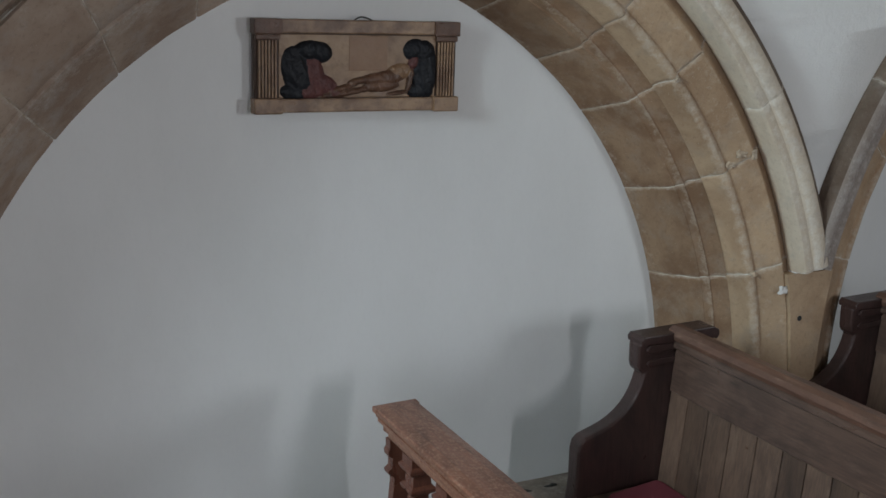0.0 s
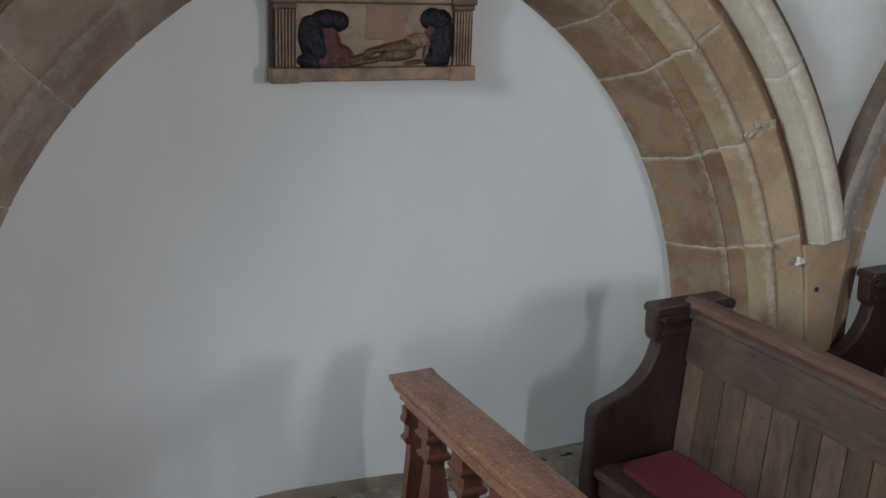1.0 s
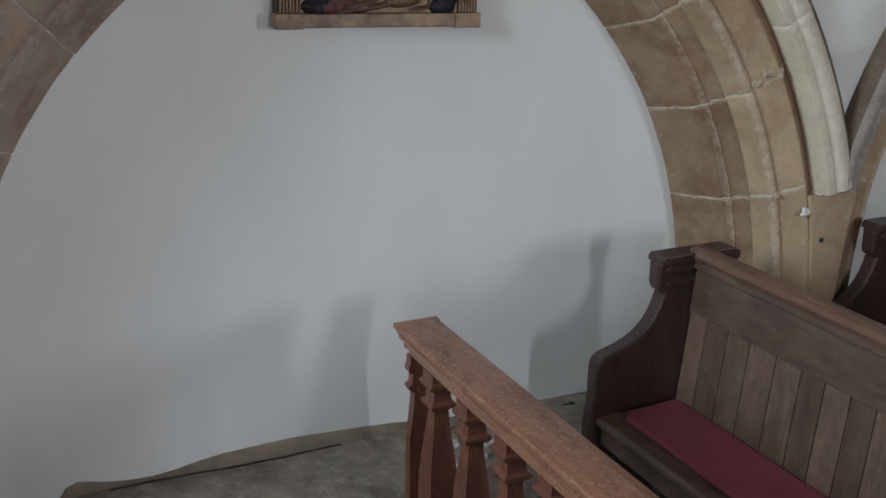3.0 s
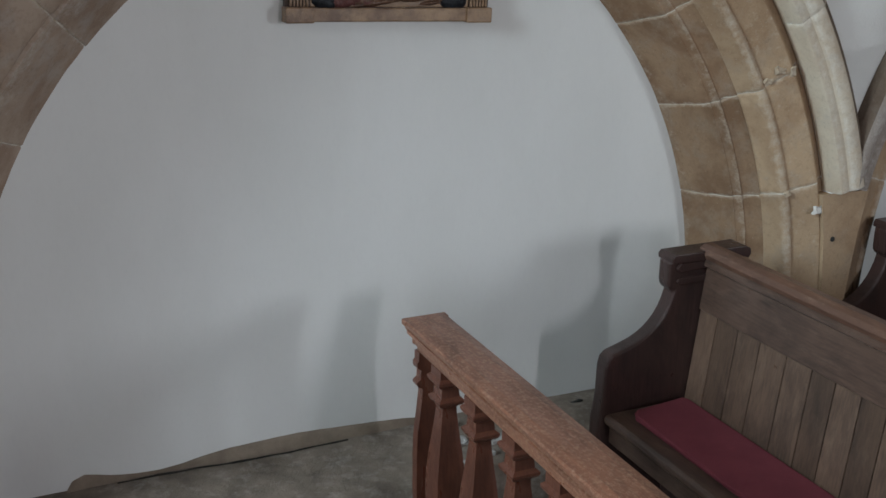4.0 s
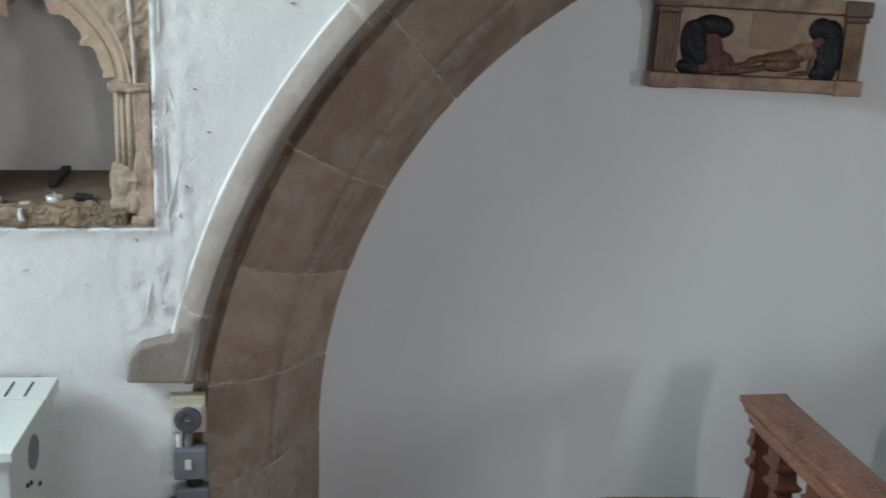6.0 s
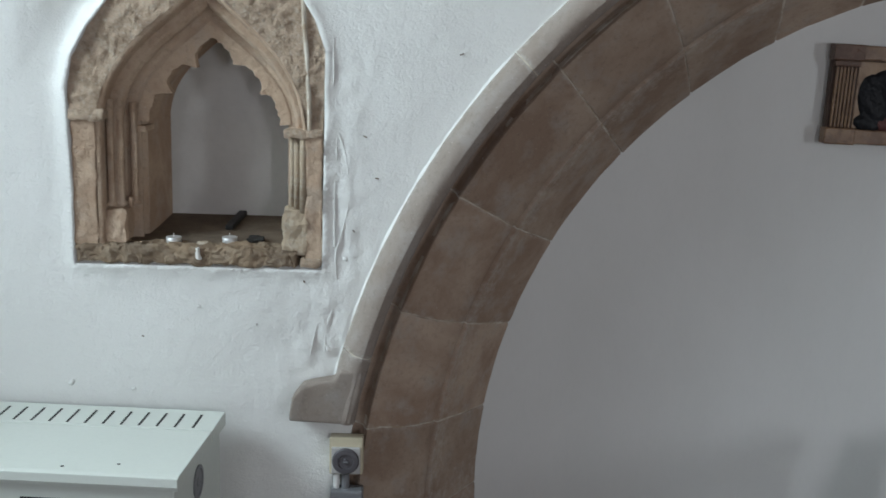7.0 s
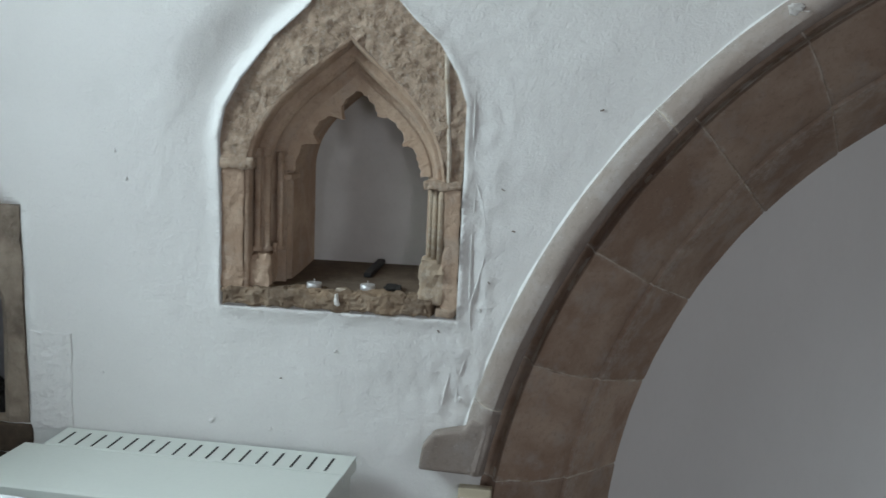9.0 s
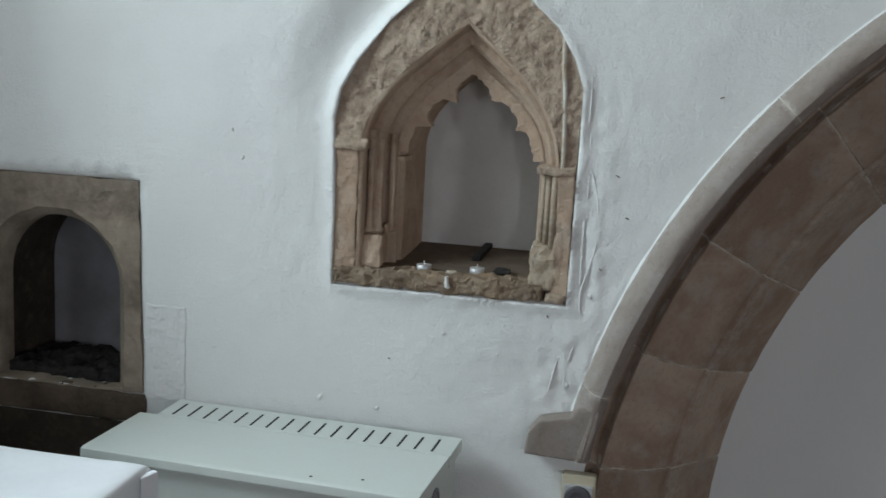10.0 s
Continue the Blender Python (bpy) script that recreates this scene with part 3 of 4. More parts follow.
def build_hood(mirror):
    core_v, core_f = [], []
    for side, u0 in ((-1, 0.128), (1, 0.17)):
        mid = sum(q[0] for q in HOOD[side]) / len(HOOD[side])
        v, f, _ = swept([(mid + (o - mid) * 0.95, y * 0.95, w) for o, y, w in HOOD[side]], side, u0, 0.999, None, mirror, 0.0, 24, limit=mirror)
        core_f += [tuple(i + len(core_v) for i in q) for q in f]
        core_v += v
    body = link("hood_mould", mesh_of("hood_mortar", core_v, core_f, MORTAR), None, "projecting limestone hood mould over the arch with mortar joints", "moulding", kind="structure")
    for side, joints in ((-1, [0.126, 0.195, 0.508, 0.70, 0.86, 1.0]), (1, [0.168, 0.41, 0.60, 0.80, 1.0])):
        for a, c in zip(joints, joints[1:]):
            made = swept(HOOD[side], side, a + 0.0006, c - 0.0006, None, mirror, 0.0, 10, limit=mirror, worn=0.0016, ends=0.55)
            me = worn_mesh("hood_stone", made, HOOD_WORN if side < 0 or mirror else CREAM_LIT)
            if side > 0:
                # the outer chamfer takes the darker stone colour
                me.materials.append(HOOD_DARK)
                n = len(HOOD[1])
                for p in me.polygons:
                    if len(p.vertices) == 4 and min(HOOD[1][k % n][0] for k in p.vertices) > 0.43:
                        p.material_index = 1
            link("hood_stone", me, body)
    return body


hood = build_hood(False)
build_hood(True)
# the plaster swells up to the hood in a ragged fillet
v_, f_ = [], []
for k in range(121):
    u = 0.15 + 0.85 * k / 120
    s_ = max(0.1, 0.7 + 1.0 * noise.noise((u * 30, 2, 5)) + 0.7 * noise.noise((u * 90, 2, 1)))
    for o, y in ((0.399, -0.002 - 0.004 * s_), (0.401, -0.002 - 0.003 * s_), (0.402 + 0.002 * s_, -0.001 * s_), (0.403 + 0.003 * s_, 0.002)):
        x, z = arch_at(-1, u, o)
        v_.append((x, y, z))
    if k:
        f_ += [(4 * k - 4 + i, 4 * k - 3 + i, 4 * k + 1 + i, 4 * k + i) for i in range(3)]
link("plaster_fillet", mesh_of("plaster_fillet", v_, f_, PLASTER, True), wall_north, "ragged white plaster fillet against the hood")
# the returned stop at the foot of the hood
b = prism([(0.528, 0.927), (0.682, 0.921), (0.704, 1.005), (0.712, 1.06), (0.655, 1.06), (0.640, 1.036), (0.600, 1.028), (0.560, 1.018), (0.536, 0.985)], "y", -0.055, 0.0, 0.009, 3)
part("hood_stop", b, HOOD_WORN, hood, "blocky returned stop of the hood mould")
# the pier between the two arches, with its drilled hole
b = prism([(PIER_X - 0.045, 0.0), (PIER_X + 0.045, 0.0), (PIER_X + 0.045, 0.60), (PIER_X + 0.075, 0.90), (PIER_X + 0.10, 1.035), (PIER_X - 0.10, 1.035), (PIER_X - 0.075, 0.90), (PIER_X - 0.045, 0.60)], "y", -0.006, 0.2)
pier = part("pier", b, OCHRE_WORN, None, "pale limestone pier where two arches spring together", category="pier", kind="structure")
b = lathe([(0.009, 0.0), (0.009, 0.002), (0.006, 0.0025)], 14)
hole = part("drilled_hole", b, SLOT, pier, "small dark drilled hole")
hole.matrix_world = pose(3.665, -0.006, 0.878, 90)

# the stone ledge in the recess and its grimy skirting
def ledge(x0, x1):
    nx, ny = 40, 10
    vs, fs = [], []
    for i in range(nx + 1):
        for j in range(ny + 1):
            x, y = x0 + (x1 - x0) * i / nx, 0.02 + (DEPTH - 0.02) * j / ny
            z = 0.285 + 0.010 * noise.noise((x * 3, y * 5, 0.3)) + 0.004 * noise.noise((x * 14, y * 14, 2))
            vs.append((x, y, z))
    w = ny + 1
    fs = [(i * w + j, (i + 1) * w + j, (i + 1) * w + j + 1, i * w + j + 1) for i in range(nx) for j in range(ny)]
    base = len(vs)
    vs += [(x0, 0.02, 0), (x1, 0.02, 0)]
    fs.append(tuple([base] + [i * w for i in range(nx + 1)] + [base + 1]))
    return mesh_of("ledge", vs, fs, LEDGE, True)


link("recess_ledge", ledge(1.0, 3.38), None, "worn grey stone ledge along the foot of the recess", "ledge", kind="structure")
link("recess_ledge", ledge(4.02, 6.4), None, "worn grey stone ledge in the neighbouring recess", "ledge", kind="structure")


rnd = random.Random(3)
flakes = []
for k, (x, y) in enumerate(((2.40, 0.20), (2.44, 0.10), (2.36, 0.06), (2.47, 0.26), (2.33, 0.15), (2.52, 0.17), (2.28, 0.05), (2.56, 0.07), (2.41, 0.33))):
    a, c = rnd.uniform(0.02, 0.045), rnd.uniform(0.012, 0.03)
    flakes.append(((x - a, y - c, 0.284), (x + a, y + c, 0.296), k))


def skirting():
    """An uneven band of bare daub at the foot of the plaster, standing a little proud of it."""
    vs, fs, n = [], [], 60
    for i in range(n + 1):
        x = 1.20 + (3.36 - 1.20) * i / n
        top = 0.310 + 0.022 * math.exp(-((x - 1.9) / 0.28) ** 2) - 0.016 * math.exp(-((x - 1.48) / 0.12) ** 2) + 0.018 * math.exp(-((x - 1.27) / 0.06) ** 2)
        top += 0.006 * noise.noise((x * 4, 1, 0)) + 0.003 * noise.noise((x * 15, 4, 0)) - 0.085 * max(0, min(1, (x - 2.3) / 0.6))
        if x < 1.265:
            top -= 0.06 * ((1.265 - x) / 0.065) ** 2
        out = DEPTH - 0.010 - 0.004 * noise.noise((x * 5, 0, 3))
        vs += [(x, DEPTH - 0.0005, top), (x, out, top - 0.008), (x, out - 0.006, 0.27)]
    for i in range(n):
        for j in range(2):
            fs.append((3 * i + j, 3 * i + 3 + j, 3 * i + 4 + j, 3 * i + 1 + j))
    fs += [(0, 1, 2), (3 * n, 3 * n + 1, 3 * n + 2)]
    return mesh_of("skirting", vs, fs, GRIME, True)


vs_, fs_ = [], []
for i in range(41):
    x = 1.36 + 0.72 * i / 40
    y, w = 0.357 + 0.004 * noise.noise((x * 9, 2, 2)), 0.0006 + 0.0045 * max(0.0, noise.noise((x * 9, 7, 1)))
    z = 0.2885 + 0.009 * noise.noise((x * 3, y * 5, 0.3)) + 0.003 * noise.noise((x * 14, y * 14, 2))
    vs_ += [(x, y - w, z - 0.012), (x, y - w, z), (x, y + w, z + 0.001), (x, y + w, z - 0.012)]
    if i:
        fs_ += [(4 * i - 4 + k, 4 * i - 4 + (k + 1) % 4, 4 * i + (k + 1) % 4, 4 * i + k) for k in range(4)]
link("crack", mesh_of("crack", vs_, fs_ + [(0, 1, 2, 3), (160, 161, 162, 163)], DIRT_SHADE), None, "dark open crack between the ledge and the wall", "crack", kind="structure")
link("baseboard", skirting(), None, "bare grimy cement band with an uneven top edge", "skirting", kind="structure")

# ---------------------------------------------------------------- the cusped niche
piscina = tagged(new("piscina_niche"), "medieval limestone piscina niche with cusped pointed head set in plaster", "niche")


def niche_loop(xl, xr, apex_z, y, spring=1.645, base=1.345, n=12, apex_x=0.322):
    pts = [(xl, y, base), (xl, y, (base + spring) / 2), (xl, y, spring)]
    for side, x0 in ((0, xl), (1, xr)):
        run = []
        for k in range(1, n + 1):
            t = k / n
            h = apex_z - spring
            c1 = (x0 + (0.01 if side == 0 else -0.01), spring + 0.50 * h)
            c2 = (x0 + 0.62 * (apex_x - x0), spring + 0.72 * h)
            x = (1 - t) ** 3 * x0 + 3 * (1 - t) ** 2 * t * c1[0] + 3 * (1 - t) * t * t * c2[0] + t ** 3 * apex_x
            z = (1 - t) ** 3 * spring + 3 * (1 - t) ** 2 * t * c1[1] + 3 * (1 - t) * t * t * c2[1] + t ** 3 * apex_z
            run.append((x, y, z))
        pts += run if side == 0 else run[-2::-1]
    return pts + [(xr, y, spring), (xr, y, (base + spring) / 2), (xr, y, base)]


def loft(loops, mat, name):
    vs = [p for q in loops for p in q]
    n = len(loops[0])
    fs = [(k * n + i, k * n + i + 1, (k + 1) * n + i + 1, (k + 1) * n + i) for k in range(len(loops) - 1) for i in range(n - 1)]
    return mesh_of(name, vs, fs, mat)


FRONT = niche_loop(0.060, 0.562, 1.984, 0.0)
MOULDS = []
for k in range(1, 31):
    t = k / 30
    d = 0.011 * math.sin(t * 17.0 + 0.6) * min(1, t * 8, (1 - t) * 8) + 0.003 * math.sin(t * 41)
    MOULDS.append((0.060 + 0.092 * t + 0.79 * d, 0.562 - 0.058 * t - 0.3 * d, 1.984 - 0.112 * t - 0.6 * d, 0.12 * t - 0.61 * d))
mould = loft([FRONT] + [niche_loop(*q) for q in MOULDS], STONE_NICHE, "arch_mouldings")
for p in mould.polygons:
    p.use_smooth = True
mould.set_sharp_from_angle(angle=radians(50))
link("arch_mouldings", mould, piscina, "rolls and hollows round the opening")
link("reveal", loft([niche_loop(0.152, 0.504, 1.872, 0.120), niche_loop(0.156, 0.512, 1.870, 0.2), niche_loop(0.158, 0.52, 1.868, 0.335)], STONE_NICHE, "reveal"), piscina)
part("back_panel", box((0.10, 0.330, 1.32), (0.58, 0.352, 1.95)), NICHE_BACK, piscina, "smooth grey plaster back of the niche")


def rough_face(outer, inner, lo, amount, mat, name, label, cell=0.0055):
    """A hacked stone face between an outer edge and the opening, with the relief of broken stone."""
    bm = bmesh.new()
    loop = [bm.verts.new((x, 0.0, z)) for x, z in outer + inner]
    es = [bm.edges.new((loop[i], loop[(i + 1) % len(loop)])) for i in range(len(loop))]
    bmesh.ops.triangle_fill(bm, use_beauty=True, edges=es)
    for _ in range(9):
        long_ = [e for e in bm.edges if e.calc_length() > cell]
        if not long_:
            break
        bmesh.ops.subdivide_edges(bm, edges=long_, cuts=1)
        bmesh.ops.triangulate(bm, faces=bm.faces[:])
    for v in bm.verts:
        x, z = v.co.x, v.co.z
        cell_d = noise.voronoi((x * 30 + noise.noise((x * 20, 1, z * 20)), 0.0, z * 30 + noise.noise((x * 20, 6, z * 20))))[0]
        h = 1.3 * noise.noise((x * 7, 0, z * 7)) + 1.1 * cell_d[0] - 0.5 * max(0.0, 0.25 - (cell_d[1] - cell_d[0])) + 0.4 * abs(noise.noise((x * 24, 3, z * 21))) + 0.4 * noise.noise((x * 48, 5, z * 52)) - 0.42 * abs(noise.noise((x * 105, 9, z * 98)))
        v.co.y = lo + amount * h
    rim = [e for e in bm.edges if e.is_boundary]
    ext = bmesh.ops.extrude_edge_only(bm, edges=rim)
    for v in ext["geom"]:
        if isinstance(v, bmesh.types.BMVert):
            v.co.y = 0.05
    return part(name, bm, mat, piscina, label)


def lumpy(lo, hi, amount, freq, mat, name, label, parent, seed=0, bevel=0.008):
    bm = box(lo, hi, bevel, 2)
    for _ in range(6):
        long_ = [e for e in bm.edges if e.calc_length() > 0.014]
        if not long_:
            break
        bmesh.ops.subdivide_edges(bm, edges=long_, cuts=1)
        bmesh.ops.triangulate(bm, faces=bm.faces[:])
    for v in bm.verts:
        v.co += Vector([amount * (noise.noise(v.co * freq + Vector((seed + k * 7, k, 0))) + 0.5 * noise.noise(v.co * freq * 2.7 + Vector((seed, k * 5, 3)))) for k in range(3)])
    return part(name, bm, mat, parent, label, smooth=False)


top_edge = [q for q in NICHE_EDGE if q[1] > 1.69]
arch_in = [(p[0], p[2]) for p in FRONT]
upper_in = [q for q in arch_in if q[1] > 1.655]
rough_face([(0.604, 1.636)] + top_edge + [(0.001, 1.668)], [(0.060, 1.672)] + upper_in + [(0.560, 1.64)], -0.004, 0.0085, STONE_ROUGH, "hacked_head", "broken rough-hacked stone above the opening")
lumpy((0.001, -0.004, 1.348), (0.0595, 0.06, 1.662), 0.004, 26, STONE_NICHE, "jamb", "dressed stone jamb", piscina, 11, 0.004)
lumpy((0.563, -0.004, 1.318), (0.603, 0.06, 1.630), 0.004, 26, STONE_NICHE, "jamb", "dressed stone jamb", piscina, 12, 0.004)
lumpy((-0.002, -0.014, 1.652), (0.082, 0.05, 1.678), 0.006, 40, STONE_ROUGH, "impost", "broken impost ledge", piscina, 13, 0.006)
lumpy((0.508, -0.010, 1.622), (0.604, 0.05, 1.642), 0.005, 40, STONE_ROUGH, "impost", "broken impost ledge", piscina, 14, 0.005)
part("impost", box((0.128, 0.075, 1.618), (0.160, 0.16, 1.634), 0.005), STONE_NICHE, piscina, "small impost in the reveal")
for x, y, r in ((0.526, 0.040, 0.007), (0.540, 0.016, 0.008), (0.556, 0.002, 0.008)):
    s_ = part("shaft", lathe([(r, 1.44), (r, 1.63)], 12), STONE_LIMED, piscina, smooth=True)
    s_.location = (x, y, 0)
for x, y, r, z0, z1 in ((0.084, 0.034, 0.009, 1.452, 1.70), (0.104, 0.046, 0.010, 1.452, 1.70), (0.131, 0.072, 0.009, 1.452, 1.69)):
    s_ = part("shaft", lathe([(r * 1.5, z0 - 0.012), (r * 1.6, z0 - 0.004), (r, z0), (r, z1)], 12), STONE_NICHE, piscina, smooth=True)
    s_.location = (x, y, 0)
ridge = tube([(0.572, 0.000, 1.640), (0.573, -0.006, 1.70), (0.568, -0.003, 1.76), (0.567, -0.008, 1.82), (0.559, -0.004, 1.88), (0.556, 0.0, 1.95)], 0.0055)
ridge.materials.append(MORTAR)
link("ridge", ridge, piscina, "pale broken rib running up the head")


lumpy((0.066, 0.012, 1.35), (0.122, 0.11, 1.436), 0.006, 22, STONE_NICHE, "jamb_base", "worn base of the jamb shafts", piscina, 2, 0.012)
lumpy((0.508, -0.008, 1.335), (0.568, 0.07, 1.446), 0.008, 30, STONE_LIMED, "jamb_base", "broken base of the jamb shafts", piscina, 3)
lumpy((0.115, 0.05, 1.436), (0.13, 0.10, 1.462), 0.004, 30, STONE_NICHE, "jamb_base", "", piscina, 4, 0.005)
lumpy((0.002, -0.012, 1.306), (0.545, 0.06, 1.352), 0.009, 34, STONE_GREY, "sill_lip", "broken front lip of the sill", piscina, 5)
lumpy((0.548, -0.010, 1.306), (0.60, 0.05, 1.33), 0.004, 28, STONE_ROUGH, "sill_lip", "", piscina, 6)
part("sill", prism([(0.03, 1.31), (0.03, 1.349), (0.34, 1.374), (0.34, 1.31)], "x", 0.10, 0.56), DARK_SILL, piscina, "dark worn stone bottom of the niche")
for k, (u, o, y, w, h) in enumerate(((0.356, 0.206, 0.034, 0.034, 0.014), (0.362, 0.250, 0.018, 0.040, 0.022), (0.352, 0.284, 0.008, 0.016, 0.030), (0.188, 0.098, 0.196, 0.020, 0.010), (0.186, 0.180, 0.032, 0.026, 0.012), (0.51, 0.176, 0.034, 0.020, 0.014), (0.345, 0.06, 0.252, 0.022, 0.010))):
    x, z = arch_at(1, u, o)
    lumpy((x - w / 2, y - 0.002, z - h / 2), (x + w / 2, y + 0.012, z + h / 2), 0.007, 75, STONE_LIMED, "mortar_smear", "crumbling pale repair mortar", main_arch, 30 + k, 0.004)
lumpy((0.405, 0.055, 1.350), (0.450, 0.095, 1.361), 0.009, 46, DIRT_SHADE, "drain", "irregular dark lump at the broken drain", piscina, 8, 0.003)


def cusped_web():
    """The thin foiled web under the arch: pointed cusps between small lobes, somewhat broken."""
    base = niche_loop(0.136, 0.516, 1.892, 0.0, n=48)[2:-2]
    n = len(base)
    half = n // 2
    inner = []
    for i, p in enumerate(base):
        a, c = base[max(0, i - 1)], base[min(n - 1, i + 1)]
        t = Vector((c[0] - a[0], c[2] - a[2])).normalized()
        nrm = Vector((t.y, -t.x))
        u = (i if i <= half else n - 1 - i) / half
        spike = (1 - abs(math.sin(math.pi * (u * 3.0 + 0.02)))) ** 2.2 if 0.15 < u < 0.93 else 0.0
        deep = 0.040 if i <= half else 0.024
        rag = 0.006 * noise.noise((i * 0.4, 3, 1)) + 0.004 * noise.noise((i * 1.3, 5, 2))
        inner.append((p[0] + nrm.x * (0.028 + rag + deep * spike), p[2] + nrm.y * (0.028 + rag + deep * spike)))
    vs, fs = [], []
    for y in (0.084, 0.128):
        vs += [(p[0], y, p[2]) for p in base] + [(q[0], y + (0.006 if y < 0.1 else -0.006), q[1]) for q in inner]
    for i in range(n - 1):
        fs += [(i, i + 1, n + i + 1, n + i), (2 * n + i, 2 * n + i + 1, 3 * n + i + 1, 3 * n + i), (n + i, n + i + 1, 3 * n + i + 1, 3 * n + i)]
    return mesh_of("cusped_web", vs, fs, STONE_NICHE)


link("cusped_web", cusped_web(), piscina, "worn cusps of the foiled arch head")



def tea_light(m):
    top = tagged(new("tea_light"), "unlit white tea light in a metal cup on the niche sill", "candle", "tea lights in the niche")
    part("cup", lathe([(0.017, 0.0), (0.0185, 0.002), (0.019, 0.015), (0.018, 0.015)], 24), TIN, top, "aluminium cup", smooth=True)
    part("wax", lathe([(0.0178, 0.002), (0.0178, 0.0125), (0.010, 0.0118), (0.002, 0.012)], 24), WAX, top, smooth=True)
    part("wick", lathe([(0.001, 0.012), (0.0012, 0.024)], 8), WAX, top)
    top.matrix_world = m
    return top


tl = tea_light(pose(0.232, 0.040, 1.3505))
copy_thing(tl, pose(0.368, 0.052, 1.3515, 0, 0, 40))
stick = part("iron_bar", box((-0.011, -0.080, 0), (0.011, 0.080, 0.014), 0.004), WICK, None, "short black iron bar lying on the niche sill", category="bar")
stick.matrix_world = pose(0.347, 0.250, 1.3665, 4.6, 0, -3)
chip = lumpy((0.292, 0.020, 1.350), (0.318, 0.036, 1.358), 0.002, 60, MORTAR, "stone_chip", "", None, 1, 0.003)
tagged(chip, "small pale chip of stone on the sill edge", "stone")
drip = lumpy((0.301, -0.021, 1.322), (0.309, -0.012, 1.350), 0.0065, 95, WAX, "wax_drip", "", None, 2, 0.003)
tagged(drip, "white candle wax run down the sill lip", "wax")

for lo_, hi_, k in flakes:
    fl = lumpy(lo_, hi_, 0.009, 30, FLAKE, "stone_flake", "", None, 60 + k, 0.003)
    tagged(fl, "flat pale flake of stone lying on the ledge", "stone", "loose flakes on the ledge")
cleft = lumpy((2.79, 0.302, 0.276), (2.92, 0.318, 0.287), 0.010, 26, DIRT_SHADE, "crack", "", None, 71, 0.002)
tagged(cleft, "dark broken cleft at the back of the ledge", "crack", kind="structure")

# ---------------------------------------------------------------- the round-headed aumbry
aumbry = tagged(new("aumbry"), "round-headed stone wall cupboard recess, shade in its dark inside, stained sill", "niche")


def round_hole(cx, w, spring, base, n=16):
    return [(cx - w, base)] + [(cx + w * math.cos(math.pi * (1 - k / n)), spring + w * math.sin(math.pi * (1 - k / n))) for k in range(n + 1)] + [(cx + w, base)]


hole_a = round_hole(-0.79, 0.212, 1.228, 0.947)
fr = wall_with_holes([(-1.048, 0.945), (-0.525, 0.945), (-0.5375, 1.527), (-1.048, 1.527)], [hole_a], 0.09, -0.003)
for _ in range(6):
    long_ = [e for e in fr.edges if e.calc_length() > 0.018]
    if not long_:
        break
    bmesh.ops.subdivide_edges(fr, edges=long_, cuts=1)
    bmesh.ops.triangulate(fr, faces=fr.faces[:])
for v in fr.verts:
    v.co += Vector([0.0045 * noise.noise(v.co * 24 + Vector((k * 5, 2, k))) + 0.002 * noise.noise(v.co * 70 + Vector((k, k * 3, 1))) for k in range(3)]) + Vector((0, -0.002, 0))
ring = [[(x, y, z) for x, z in round_hole(-0.79, w, 1.232 - 0.1 * (w - 0.19), 0.947)] for w, y in ((0.212, -0.003), (0.205, 0.006), (0.187, 0.020), (0.181, 0.034), (0.181, 0.09))]
part_me = loft(ring, AUMBRY_STONE, "arch_chamfer")
for p in part_me.polygons:
    p.use_smooth = True
link("arch_chamfer", part_me, aumbry, "worn hollow chamfer round the opening")
part("surround", fr, AUMBRY_STONE, aumbry, "weathered limestone surround")
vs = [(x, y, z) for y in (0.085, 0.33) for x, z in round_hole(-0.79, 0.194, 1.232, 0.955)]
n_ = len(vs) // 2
part_me = mesh_of("lining", vs, [(i, (i + 1) % n_, n_ + (i + 1) % n_, n_ + i) for i in range(n_)], STONE_SHADED)
link("lining", part_me, aumbry, "stone sides darkened with shade")
part("back_panel", box((-1.02, 0.325, 0.93), (-0.56, 0.345, 1.46)), SHADED_PLASTER, aumbry, "plaster back with shade in its colour")
lumpy((-1.048, -0.006, 0.862), (-0.514, 0.09, 0.944), 0.003, 20, STONE_STAIN_SHADE, "sill", "dark-stained stone sill with shade in its colour", aumbry, 21, 0.006)
part("lower_block", box((-1.05, -0.004, 0.62), (-0.512, 0.05, 0.860), 0.004), STONE_SHADED, aumbry, "stone below the sill, darkened with shade")
lumpy((-0.97, 0.06, 0.935), (-0.62, 0.31, 0.972), 0.022, 24, DIRT_SHADE, "rubble", "rubble inside, grime and shade in its black", aumbry, 3)
patch = lumpy((-0.518, -0.003, 0.935), (-0.402, 0.02, 1.198), 0.003, 30, PLASTER, "plaster_patch", "", None, 9, 0.003)
tagged(patch, "squarish patch of rougher replastering on the wall", "patch", kind="structure")


dab = lumpy((3.578, -0.001, 0.970), (3.610, 0.006, 1.000), 0.010, 95, MORTAR_WHITE, "mortar_dab", "", None, 4, 0.004)
for v in dab.data.vertices:
    v.co.y = max(v.co.y, -0.003)
tagged(dab, "smear of white mortar on the arch joint", "mortar", kind="structure")
